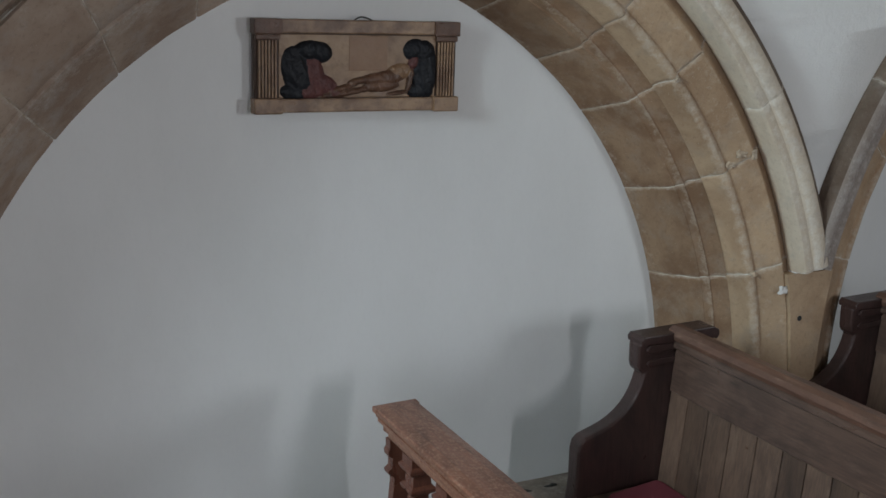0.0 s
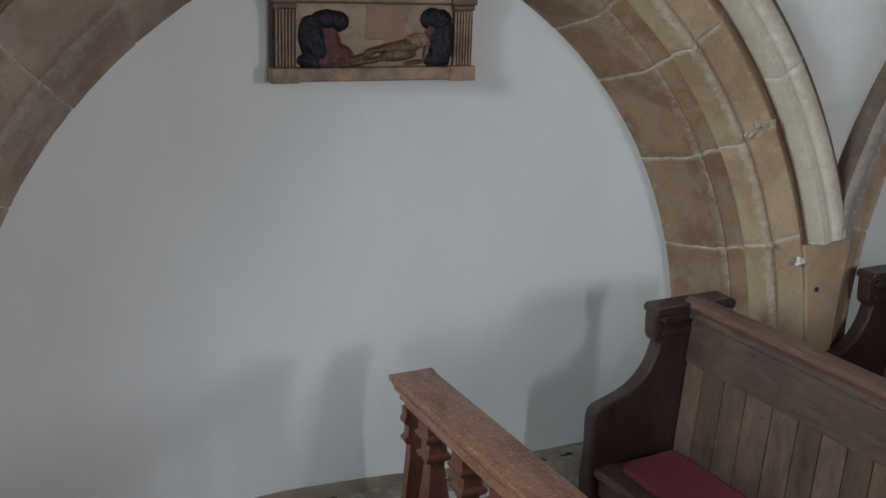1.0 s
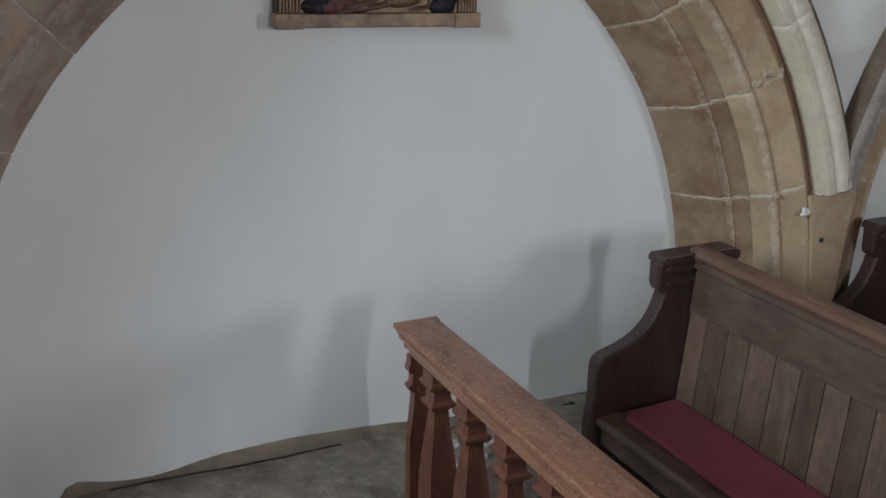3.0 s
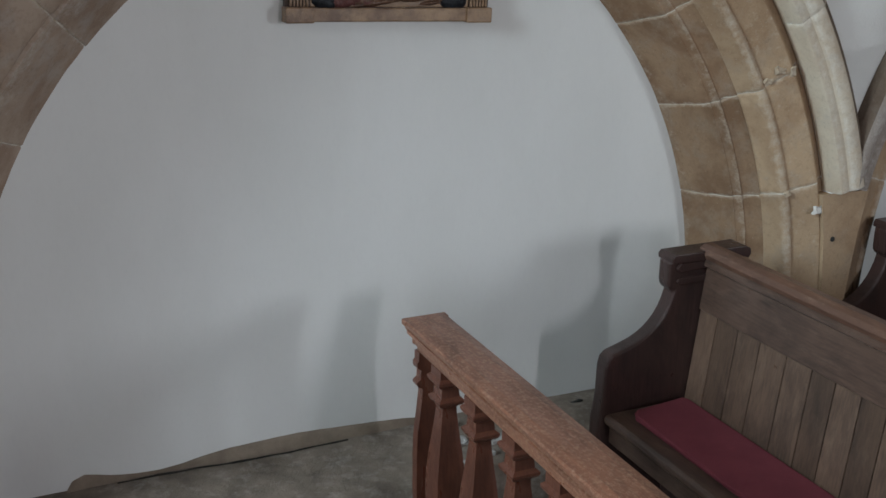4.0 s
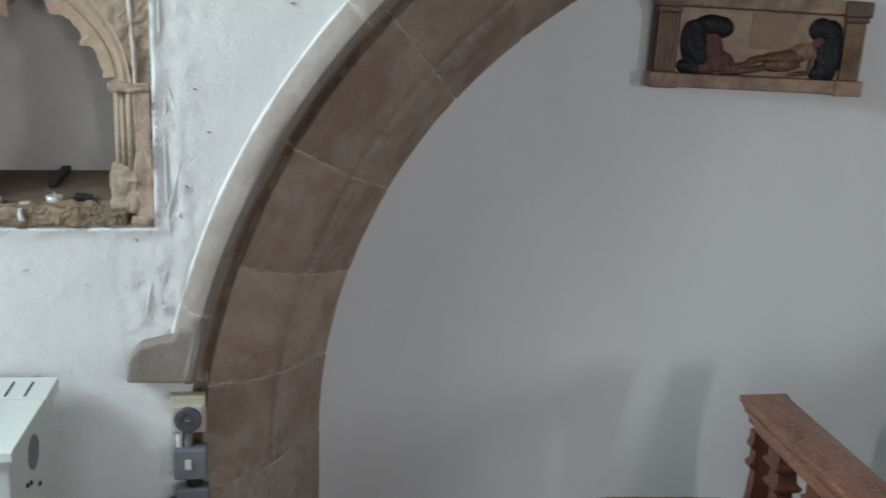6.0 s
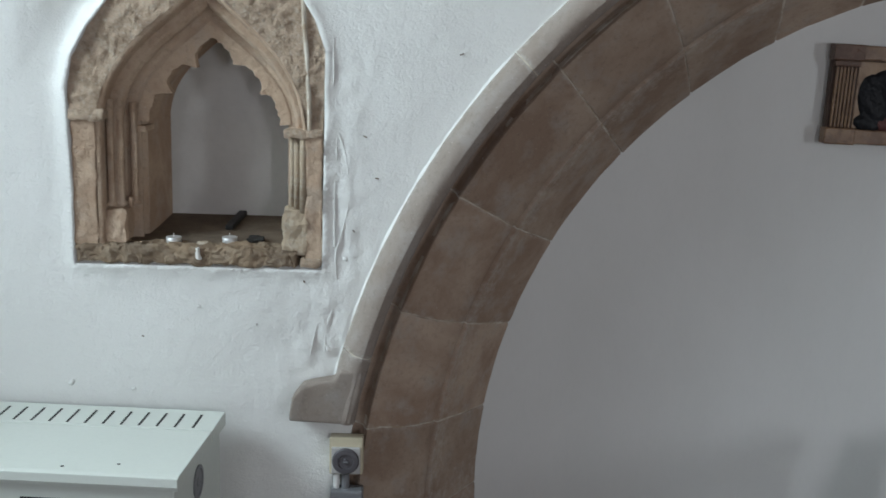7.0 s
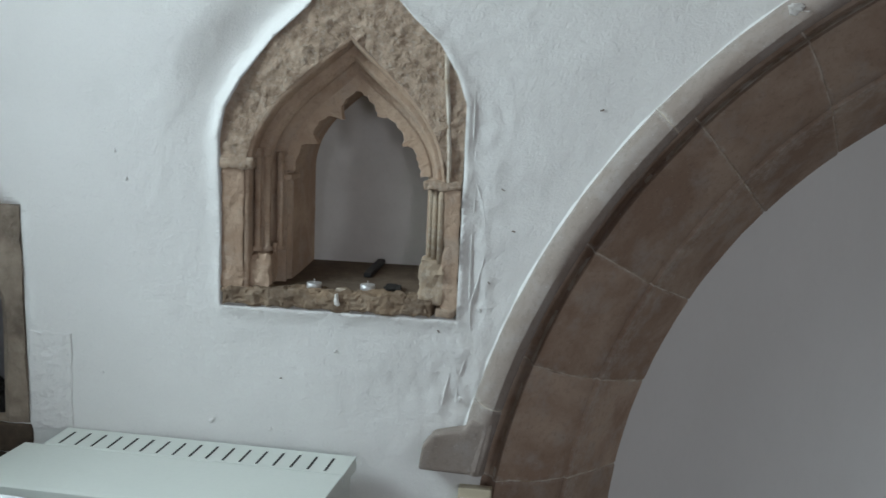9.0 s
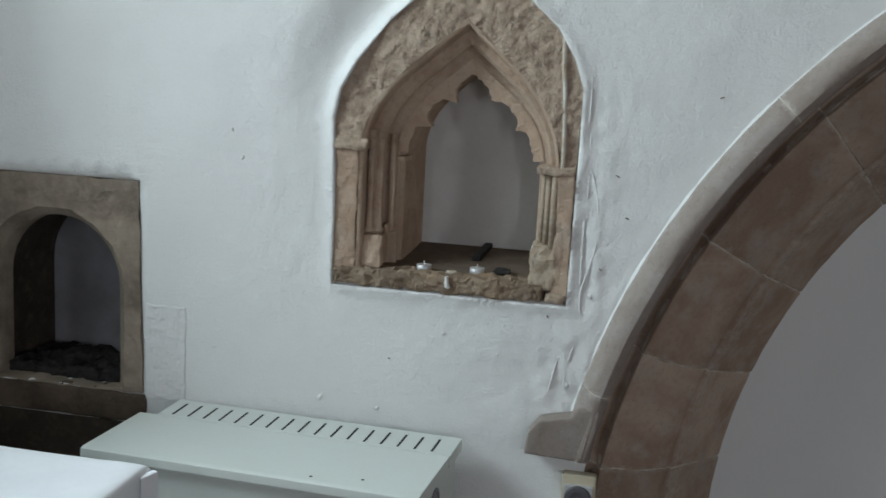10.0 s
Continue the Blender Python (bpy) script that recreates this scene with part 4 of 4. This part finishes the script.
for run in ([(0.632, 1.66), (0.655, 1.61), (0.668, 1.53), (0.668, 1.46), (0.650, 1.39), (0.632, 1.33), (0.640, 1.28)], [(0.628, 1.86), (0.630, 1.78), (0.626, 1.70), (0.632, 1.66)],
            [(0.635, 1.72), (0.640, 1.62), (0.632, 1.50), (0.634, 1.36)], [(0.600, 1.19), (0.585, 1.14), (0.575, 1.08)], [(0.630, 1.20), (0.610, 1.15), (0.612, 1.09)]):
    me = tube([(x, -0.001, z) for x, z in run], 0.0022)
    me.materials.append(PLASTER)
    link("plaster_ridge", me, wall_north)
rnd = random.Random(8)
for k in range(9):
    x, z = arch_at(-1, 0.655 + rnd.uniform(-0.012, 0.012), 0.392 - 0.045 * abs(rnd.gauss(0, 0.5)))
    r = rnd.uniform(0.003, 0.009)
    lumpy((x - r, -0.056, z - r * 0.8), (x + r * 1.6, -0.046, z + r), 0.006, 60, MORTAR_WHITE, "lime_splash", "", hood, 51 + k, 0.002)
for k, (x, z, w, a) in enumerate(((0.705, 1.63, 0.011, 25), (0.735, 1.53, 0.009, 15), (0.56, 1.27, 0.008, 60), (0.16, 1.12, 0.006, 10), (0.93, 1.83, 0.010, -20), (0.68, 1.40, 0.008, 50))):
    nk = part("nick", box((-w / 2, -0.0022, -0.0014), (w / 2, 0.004, 0.0014), 0.0008, 1), GRIME, wall_north)
    nk.matrix_world = pose(x, -0.001, z, 0, a, 0)
for k, (x, z, r) in enumerate(((-0.28, 1.68, 0.006), (-0.25, 1.61, 0.006), (-0.022, 0.995, 0.010), (0.133, 0.982, 0.007), (0.30, 1.20, 0.006), (-0.32, 1.10, 0.006), (0.44, 1.16, 0.005), (0.66, 1.33, 0.007), (0.62, 1.10, 0.008))):
    b = bmesh.new()
    bmesh.ops.create_uvsphere(b, u_segments=10, v_segments=6, radius=1, matrix=pose(x, 0.0, z, 0, 20 * k, 0) @ Matrix.Diagonal((r * 0.7, r * 0.55, r, 1)))
    part("plaster_blob", b, PLASTER, wall_north, smooth=True)

# ---------------------------------------------------------------- heater, switches, altar
heater = tagged(new("storage_heater"), "pale green enamelled metal storage heater against the wall", "heater")
X0, X1, YF, YG, TOP = -0.464, 0.371, -0.418, -0.145, 0.938
part("body", box((X0 + 0.052, YF + 0.012, 0.12), (X1 - 0.012, -0.026, TOP - 0.02), 0.004), ENAMEL, heater, "pale enamelled steel casing")
part("lid", prism([(YF, TOP - 0.032), (YF - 0.004, TOP - 0.022), (YF - 0.002, TOP - 0.003), (YF + 0.01, TOP), (YG - 0.002, TOP + 0.001), (YG - 0.002, TOP - 0.03)], "x", X0, X1, 0.002, 2), ENAMEL, heater, "flat lid with a rounded front edge")
grille = part("grille", prism([(YG, TOP - 0.03), (YG, TOP + 0.002), (-0.024, TOP + 0.006), (-0.024, TOP - 0.03)], "x", X0 + 0.05, X1 + 0.002, 0.0015, 1), ENAMEL, heater, "slotted outlet strip along the back")
for i in range(17):
    s_ = part("slot", box((-0.0027, -0.040, 0), (0.0027, 0.040, 0.0012)), SLOT, grille)
    s_.matrix_world = pose(-0.377 + i * 0.0437, -0.094, TOP + 0.0036, 1.9)
part("front_slot", box((0.02, YF + 0.0085, 0.855), (0.30, YF + 0.013, 0.872)), SLOT, heater, "dark slot in the front panel")
part("side_vent", lathe([(0.040, 0), (0.040, 0.003), (0.033, 0.004), (0.031, 0.001), (0.012, 0.001), (0.010, 0.004)], 28), GREY_PLASTIC, heater, "round vent on the end panel").matrix_world = pose(X1 - 0.0125, -0.225, 0.845, 0, 90)
for y, z in ((-0.289, 0.795), (-0.262, 0.788), (-0.195, 0.752)):
    part("screw", lathe([(0.006, 0), (0.006, 0.003), (0.003, 0.005)], 10), SLOT, heater).matrix_world = pose(X1 - 0.012, y, z, 0, 90)
for x, y in ((0.108, -0.388), (0.224, -0.363)):
    part("mark", lathe([(0.004, 0), (0.004, 0.0006)], 8), SLOT, heater, "dark chip in the enamel").matrix_world = pose(x, y, TOP + 0.0004)
for x in (X0 + 0.09, X1 - 0.05):
    part("foot", box((x - 0.02, YF + 0.05, 0.0), (x + 0.02, -0.05, 0.125), 0.003), GREY_PLASTIC, heater)

heater.matrix_world = pose(0, 0, 0, 0, 0, -3)

timer = tagged(new("timer_switch"), "cream plastic wall timer with a round charcoal dial", "timer switch")
part("box", box((0.628, -0.032, 0.782), (0.712, 0.001, 0.880), 0.004), CREAM, timer)
part("face_plate", box((0.634, -0.040, 0.786), (0.706, -0.031, 0.856), 0.003), TIN, timer, "clear grey dial plate")
part("dial", lathe([(0.0335, 0), (0.034, 0.005), (0.031, 0.009), (0.020, 0.010), (0.019, 0.007), (0.007, 0.007), (0.006, 0.010)], 36), DIAL, timer, "round charcoal dial", smooth=False).matrix_world = pose(0.670, -0.039, 0.822, 90)
part("pointer", box((0.664, -0.052, 0.8205), (0.677, -0.047, 0.8235)), GREY_PLASTIC, timer)

switch = tagged(new("fused_switch"), "dark grey plastic switch box with a white label", "switch")
part("box", box((0.632, -0.045, 0.660), (0.713, 0.001, 0.742), 0.005), GREY_PLASTIC, switch)
part("rocker", box((0.660, -0.050, 0.690), (0.676, -0.044, 0.716), 0.002), WHITE_PLASTIC, switch, "white rocker")
part("top_gland", lathe([(0.010, 0), (0.010, 0.038)], 14), GREY_PLASTIC, switch).matrix_world = pose(0.668, -0.02, 0.742)
part("side_gland", lathe([(0.008, 0), (0.008, 0.038)], 14), WHITE_PLASTIC, switch).matrix_world = pose(0.645, -0.02, 0.742)
part("bottom_gland", lathe([(0.012, 0), (0.015, 0.008), (0.012, 0.026)], 14), WICK, switch, "black cable gland").matrix_world = pose(0.678, -0.022, 0.634)
junction = tagged(new("junction_box"), "grey plastic junction box under the switch", "junction box")
part("box", box((0.634, -0.045, 0.548), (0.716, 0.001, 0.634), 0.005), GREY_PLASTIC, junction)


me = tube([(0.64, -0.02, 0.60), (0.60, -0.02, 0.585), (0.56, -0.012, 0.54), (0.50, -0.012, 0.40), (0.40, -0.012, 0.30)], 0.006)
me.materials.append(WICK)
link("power_cable", me, None, "black power cable from the junction box to the heater", "cable")

altar = tagged(new("altar_table"), "altar table covered with a white linen cloth", "table")
part("table_frame", box((-1.35, -1.35, 0.0), (-0.24, -0.64, 0.965), 0.01), END_OAK, altar, "dark wooden frame")
cloth = tagged(new("altar_cloth"), "white linen cloth with folded hanging corner", "cloth")


def cloth_mesh():
    b2 = bmesh.new()
    nx, ny = 44, 28
    g = {}
    for i in range(nx + 1):
        for j in range(ny + 1):
            x, y = -1.38 + 1.16 * i / nx, -1.38 + 0.785 * j / ny
            z = 1.0 + 0.0025 * noise.noise((x * 6, y * 6, 1)) + 0.0012 * noise.noise((x * 17, y * 17, 4))
            g[i, j] = b2.verts.new((x, y, z))
    for i in range(nx):
        for j in range(ny):
            b2.faces.new((g[i, j], g[i + 1, j], g[i + 1, j + 1], g[i, j + 1]))
    rim = [g[i, ny] for i in range(nx + 1)] + [g[nx, j] for j in range(ny - 1, -1, -1)] + [g[i, 0] for i in range(nx - 1, -1, -1)] + [g[0, j] for j in range(1, ny)]
    prev = rim
    for k, (out, dz) in enumerate(((0.006, -0.004), (0.010, -0.012), (0.008, -0.028), (0.010, -0.12), (0.012, -0.30))):
        ring = []
        for v in rim:
            c = v.co
            d = Vector((1 if c.x > -0.23 else (-1 if c.x < -1.37 else 0), 1 if c.y > -0.60 else (-1 if c.y < -1.37 else 0), 0))
            wob = 0.008 * max(0, k - 2) * noise.noise((c.x * 8, c.y * 8, 0))
            ring.append(b2.verts.new(c + d * (out + wob) + Vector((0, 0, dz))))
        for i in range(len(rim)):
            j = (i + 1) % len(rim)
            b2.faces.new((prev[i], prev[j], ring[j], ring[i]))
        prev = ring
    return b2


part("cloth_sheet", cloth_mesh(), LINEN, cloth, smooth=True)
pleat = prism([(-0.222, -0.61), (-0.205, -0.583), (-0.19, -0.588), (-0.205, -0.64)], "z", 0.80, 0.988, 0.003, 2)
part("corner_fold", pleat, LINEN, cloth, "folded corner standing off the edge")

# ---------------------------------------------------------------- the carved plaque
plaque = tagged(new("relief_plaque"), "framed painted relief plaque with fluted pilasters and carved figures", "wall plaque")
W, H = 0.633, 0.264


def plaque_part(name, b_, mat, label="", smooth=False):
    return part(name, b_, mat, plaque, label, smooth)


plaque_part("backboard", box((0.004, 0.0, 0.004), (W - 0.004, 0.026, H - 0.002), 0.003), TERRA_DARK, "dark brown painted board")
plaque_part("ground_panel", box((0.075, -0.003, 0.044), (W - 0.072, 0.004, 0.222), 0.002), TERRA_GROUND, "pale ochre ground behind the carving")
plaque_part("ground_block", box((0.285, -0.0045, 0.12), (0.405, 0.0, 0.219), 0.002), TERRA_MID, "square ochre block")
plaque_part("base_strip", box((0.078, -0.014, 0.003), (W - 0.078, 0.02, 0.042), 0.004), TERRA_PALE, "worn base moulding")
plaque_part("top_strip", box((0.078, -0.014, 0.225), (W - 0.078, 0.02, H), 0.004), TERRA_PALE, "worn top moulding")
for x in (0.0, W - 0.082):
    plaque_part("corner_block", box((x, -0.022, 0.0), (x + 0.082, 0.024, 0.044), 0.004), TERRA_PALE, "pale block")
    plaque_part("corner_block", box((x, -0.022, 0.222), (x + 0.082, 0.024, H + 0.001), 0.004), TERRA, "brown block")
    plaque_part("pilaster_cap", box((x + 0.006, -0.018, 0.206), (x + 0.076, 0.02, 0.222), 0.004), TERRA, "capital")
    plaque_part("pilaster_back", box((x + 0.012, -0.007, 0.043), (x + 0.070, 0.01, 0.207), 0.002), TERRA_DARK)
    for k in range(6):
        plaque_part("flute", box((x + 0.0135 + k * 0.0095, -0.014, 0.045), (x + 0.0195 + k * 0.0095, -0.004, 0.205), 0.0025), TERRA_PALE)
hook = tube([(0.30, 0.0, H - 0.002), (0.31, -0.002, H + 0.008), (0.335, -0.002, H + 0.010), (0.36, 0.0, H - 0.002)], 0.0022)
hook.materials.append(WICK)
link("wire_hook", hook, plaque, "dark hanging wire")


# rounded masses of the carving: place, half width and height, relief, turn, colour
DARK_, RED_, BROWN_, PALE_ = 0, 1, 2, 3
MASSES = [
    (0.128, 0.118, 0.046, 0.074, 0.020, 14, DARK_), (0.165, 0.178, 0.052, 0.028, 0.020, 4, DARK_), (0.200, 0.172, 0.034, 0.030, 0.020, -10, DARK_), (0.122, 0.062, 0.046, 0.026, 0.016, 0, DARK_),
    (0.176, 0.112, 0.034, 0.056, 0.017, 12, RED_), (0.200, 0.080, 0.052, 0.032, 0.017, -14, RED_), (0.235, 0.062, 0.050, 0.018, 0.015, -8, RED_), (0.165, 0.062, 0.040, 0.022, 0.016, 0, RED_),
    (0.262, 0.070, 0.066, 0.009, 0.018, 16, BROWN_), (0.290, 0.060, 0.090, 0.010, 0.017, 9, BROWN_), (0.318, 0.092, 0.040, 0.011, 0.020, 12, BROWN_), (0.372, 0.098, 0.058, 0.017, 0.022, 6, BROWN_), (0.385, 0.076, 0.060, 0.018, 0.020, 4, BROWN_),
    (0.476, 0.092, 0.008, 0.040, 0.019, -14, BROWN_), (0.440, 0.056, 0.040, 0.007, 0.016, 8, BROWN_), (0.440, 0.116, 0.044, 0.026, 0.018, 12, PALE_), (0.405, 0.100, 0.060, 0.022, 0.021, 8, BROWN_),
    (0.526, 0.112, 0.041, 0.084, 0.018, -4, DARK_), (0.494, 0.180, 0.040, 0.034, 0.019, 0, DARK_), (0.518, 0.176, 0.041, 0.034, 0.019, 10, DARK_), (0.512, 0.062, 0.046, 0.026, 0.015, 0, DARK_),
    (0.486, 0.146, 0.014, 0.022, 0.023, -20, RED_)]


def carving():
    """One carved surface of low relief: the highest of the masses at each place, furrowed by folds."""
    step, u0, v0, nu, nv = 0.0024, 0.078, 0.040, 200, 74
    hs, cs = {}, {}
    for i in range(nu + 1):
        for j in range(nv + 1):
            u, v = u0 + i * step, v0 + j * step
            best, col = 0.0, 0
            for mu, mv, ru, rv, h, a, c in MASSES:
                t = radians(a)
                du, dv = (u - mu), (v - mv)
                p, q = (du * math.cos(t) + dv * math.sin(t)) / ru, (-du * math.sin(t) + dv * math.cos(t)) / rv
                d = p * p + q * q
                if d < 1:
                    fold = 0.0042 * noise.noise((u * 75 + v * 30, v * 22 - u * 18, c * 3.0)) + 0.0018 * noise.noise((u * 190, v * 150, 2))
                    z = h * math.sqrt(1 - d) + fold
                    if z > best:
                        best, col = z, c
            hs[i, j], cs[i, j] = best, col
    vs, fs, ms, idx = [], [], [], {}

    def vert(i, j):
        if (i, j) not in idx:
            idx[i, j] = len(vs)
            vs.append((u0 + i * step, 0.001 - hs[i, j] - 0.001, v0 + j * step))
        return idx[i, j]
    for i in range(nu):
        for j in range(nv):
            k = [(i, j), (i + 1, j), (i + 1, j + 1), (i, j + 1)]
            if any(hs[q] > 0 for q in k):
                fs.append(tuple(vert(*q) for q in k))
                top = max(k, key=lambda q: hs[q])
                ms.append(cs[top])
    me_ = bpy.data.meshes.new("carving")
    me_.from_pydata(vs, [], fs)
    for m_ in (NAVY, MAROON, TERRA, TERRA_PALE):
        me_.materials.append(m_)
    me_.polygons.foreach_set("material_index", ms)
    for p in me_.polygons:
        p.use_smooth = True
    return me_


link("carving", carving(), plaque, "low relief carving in brown, maroon and dark blue")
plaque.matrix_world = pose(1.909, 0.342, 1.613, 0, 1.8, 0)

# ---------------------------------------------------------------- balustrade
rail = tagged(new("altar_rail"), "red-brown oak altar rail with square vase balusters", "balustrade")
RX, RY0, RY1 = 2.172, -0.050, -2.05
cap = prism([(2.112, 0.842), (2.108, 0.836), (2.110, 0.824), (2.124, 0.818), (2.124, 0.814), (2.116, 0.811), (2.116, 0.803), (2.130, 0.798), (2.134, 0.788), (2.134, 0.772), (2.210, 0.772), (2.210, 0.788), (2.216, 0.800),
             (2.226, 0.806), (2.224, 0.816), (2.232, 0.822), (2.236, 0.836), (2.232, 0.842), (2.205, 0.8475), (2.139, 0.8475)], "y", RY1, RY0, 0.0, 0)
part("top_rail", cap, RAIL_OAK, rail, "worn moulded oak handrail")
for x0, z0, z1, out in ((2.106, 0.826, 0.843, 0.016), (2.114, 0.812, 0.825, 0.010), (2.126, 0.795, 0.809, 0.006), (2.132, 0.770, 0.794, 0.002)):
    part("end_moulding", box((x0, RY0 - 0.012, z0), (2 * RX - x0, RY0 + out, z1), 0.0025, 1), RAIL_OAK, rail)
part("sub_rail", box((2.142, RY1, 0.752), (2.202, RY0 - 0.01, 0.773), 0.003), RAIL_OAK, rail)
part("bottom_rail", box((2.125, RY1, 0.0), (2.219, RY0, 0.115), 0.006), BALUSTER_OAK, rail)
PROFILE = [(0.034, 0.115), (0.034, 0.150), (0.028, 0.158), (0.022, 0.166), (0.022, 0.185), (0.030, 0.19), (0.030, 0.20), (0.024, 0.21), (0.033, 0.25), (0.040, 0.31), (0.0425, 0.37), (0.041, 0.43),
           (0.035, 0.50), (0.027, 0.57), (0.022, 0.62), (0.021, 0.640), (0.024, 0.645), (0.033, 0.650), (0.037, 0.657), (0.037, 0.664), (0.027, 0.672), (0.025, 0.700),
           (0.036, 0.708), (0.040, 0.715), (0.040, 0.722), (0.032, 0.729), (0.032, 0.753)]


def baluster():
    b2 = lathe([(r, z) for r, z in PROFILE], square=True)
    return part("baluster", b2, BALUSTER_OAK, rail, "square vase-shaped oak baluster")


first = baluster()
first.location = (RX, -0.195, 0)
for i in range(1, 10):
    c = link("baluster", first.data, rail)
    c.location = (RX, -0.195 - 0.2095 * i, 0)
post = [(r * 1.0, z) for r, z in PROFILE]
half = lathe(post, square=True)
for v in half.verts:
    v.co.y = max(-0.016, min(0.016, v.co.y))
    v.co.x = max(-0.040, min(0.040, v.co.x * 1.08))
e = part("end_post", half, BALUSTER_OAK, rail, "flat half-baluster against the rail's end")
e.location = (RX, RY0 - 0.02, 0)

# ---------------------------------------------------------------- pews
def end_outline():
    pts = [(2.752, 0.0), (2.752, 0.40), (2.764, 0.49), (2.766, 0.585), (2.772, 0.612), (2.790, 0.628), (2.815, 0.635), (2.842, 0.643)]
    for k in range(1, 9):
        t = k / 8
        x = (1 - t) ** 2 * 2.842 + 2 * (1 - t) * t * 2.968 + t * t * 2.996
        z = (1 - t) ** 2 * 0.643 + 2 * (1 - t) * t * 0.678 + t * t * 0.805
        pts.append((x, z))
    pts += [(2.984, 0.811), (2.976, 0.820), (2.973, 0.836), (2.973, 0.895), (2.979, 0.911), (2.988, 0.918), (3.250, 0.918), (3.264, 0.900), (3.264, 0.872), (3.250, 0.850), (3.244, 0.80), (3.244, 0.0)]
    return pts


def pew(label):
    top = tagged(new("pew"), label, "pew", "oak pews")
    L = -2.05
    for y0 in (-0.062, L):
        e_ = part("pew_end", prism(end_outline(), "y", y0, y0 + 0.058, 0.012, 3), END_OAK, top, "scooped dark oak pew end")
        part("end_cap", prism([(2.976, 0.900), (2.974, 0.915), (2.984, 0.926), (3.248, 0.926), (3.268, 0.916), (3.272, 0.898), (3.262, 0.884), (3.244, 0.892)], "y", y0 - 0.012, y0 + 0.066, 0.003, 2), END_OAK, e_, "moulded cap")
        part("end_roll", prism([(3.008, 0.866), (2.996, 0.880), (3.008, 0.898), (3.12, 0.896), (3.12, 0.872)], "y", y0 - 0.010, y0 + 0.002, 0.005, 3), END_OAK, e_)
        part("end_roll", prism([(3.010, 0.826), (3.000, 0.836), (3.010, 0.846), (3.12, 0.850), (3.12, 0.830)], "y", y0 - 0.006, y0 + 0.002, 0.003, 2), END_OAK, e_)
    ya, yb = L + 0.058, -0.064
    # the reclined back: frieze board, vertical boards and the rounded capping
    lean = lambda z: 3.058 + (z - 0.42) * 0.115
    part("capping", prism([(3.096, 0.902), (3.091, 0.916), (3.097, 0.932), (3.113, 0.942), (3.138, 0.942), (3.152, 0.931), (3.154, 0.914), (3.146, 0.902)], "y", ya, yb + 0.02, 0.0, 0), CAP_OAK, top, "rounded worn capping rail")
    part("cap_moulding", prism([(3.102, 0.874), (3.094, 0.880), (3.096, 0.893), (3.104, 0.902), (3.144, 0.902), (3.144, 0.874)], "y", ya, yb, 0.0, 0), PEW_OAK, top, "bead under the capping")
    part("frieze_board", prism([(lean(0.735), 0.735), (lean(0.874), 0.874), (lean(0.874) + 0.022, 0.874), (lean(0.735) + 0.022, 0.735)], "y", ya, yb, 0.002, 1), PEW_OAK, top, "plain board under the capping")
    edge, k = yb, 0
    widths = [0.086, 0.098, 0.10, 0.112, 0.102, 0.090, 0.093, 0.088, 0.10, 0.095]
    while edge > ya + 0.02:
        w = widths[k % len(widths)]
        nxt = max(ya, edge - w)
        part("back_board", prism([(lean(0.40) + 0.006, 0.40), (lean(0.733) + 0.006, 0.7345), (lean(0.733) + 0.022, 0.7345), (lean(0.40) + 0.022, 0.40)], "y", nxt + 0.0012, edge - 0.0018, 0.0012, 1), BOARD_OAK, top)
        edge, k = nxt, k + 1
    part("seat_board", prism([(2.776, 0.400), (2.768, 0.412), (2.770, 0.426), (2.782, 0.433), (3.075, 0.433), (3.075, 0.400)], "y", ya, yb, 0.002, 1), PEW_OAK, top, "dark oak seat with a rounded front")
    part("seat_front", box((2.79, ya, 0.335), (2.812, yb, 0.400), 0.003), PEW_OAK, top)
    part("kick_board", box((3.00, ya, 0.02), (3.02, yb, 0.398), 0.002), END_OAK, top)
    return top


pew_one = pew("dark oak bench pew with scooped end and boarded back")
pew_two = copy_thing(pew_one, pose(0.873, 0, 0))


def cushion(x):
    b2 = prism([(2.835 + x, -0.135), (2.86 + x, -0.105), (3.045 + x, -0.085), (3.055 + x, -0.10), (3.055 + x, -1.93), (2.835 + x, -1.93)], "z", 0.4332, 0.452, 0.006, 2)
    ob = part("seat_cushion", b2, CUSHION, None, "flat crimson fabric runner cushion on the pew seat", category="cushion", group="pew cushions")
    me_ = tube([(2.834 + x, -1.9, 0.446), (2.834 + x, -0.9, 0.446), (2.834 + x, -0.14, 0.446), (2.855 + x, -0.105, 0.446), (2.96 + x, -0.095, 0.446), (3.045 + x, -0.085, 0.446)], 0.0035)
    me_.materials.append(CUSHION)
    link("piping", me_, ob)
    return ob


cushion(0)
cushion(0.873)
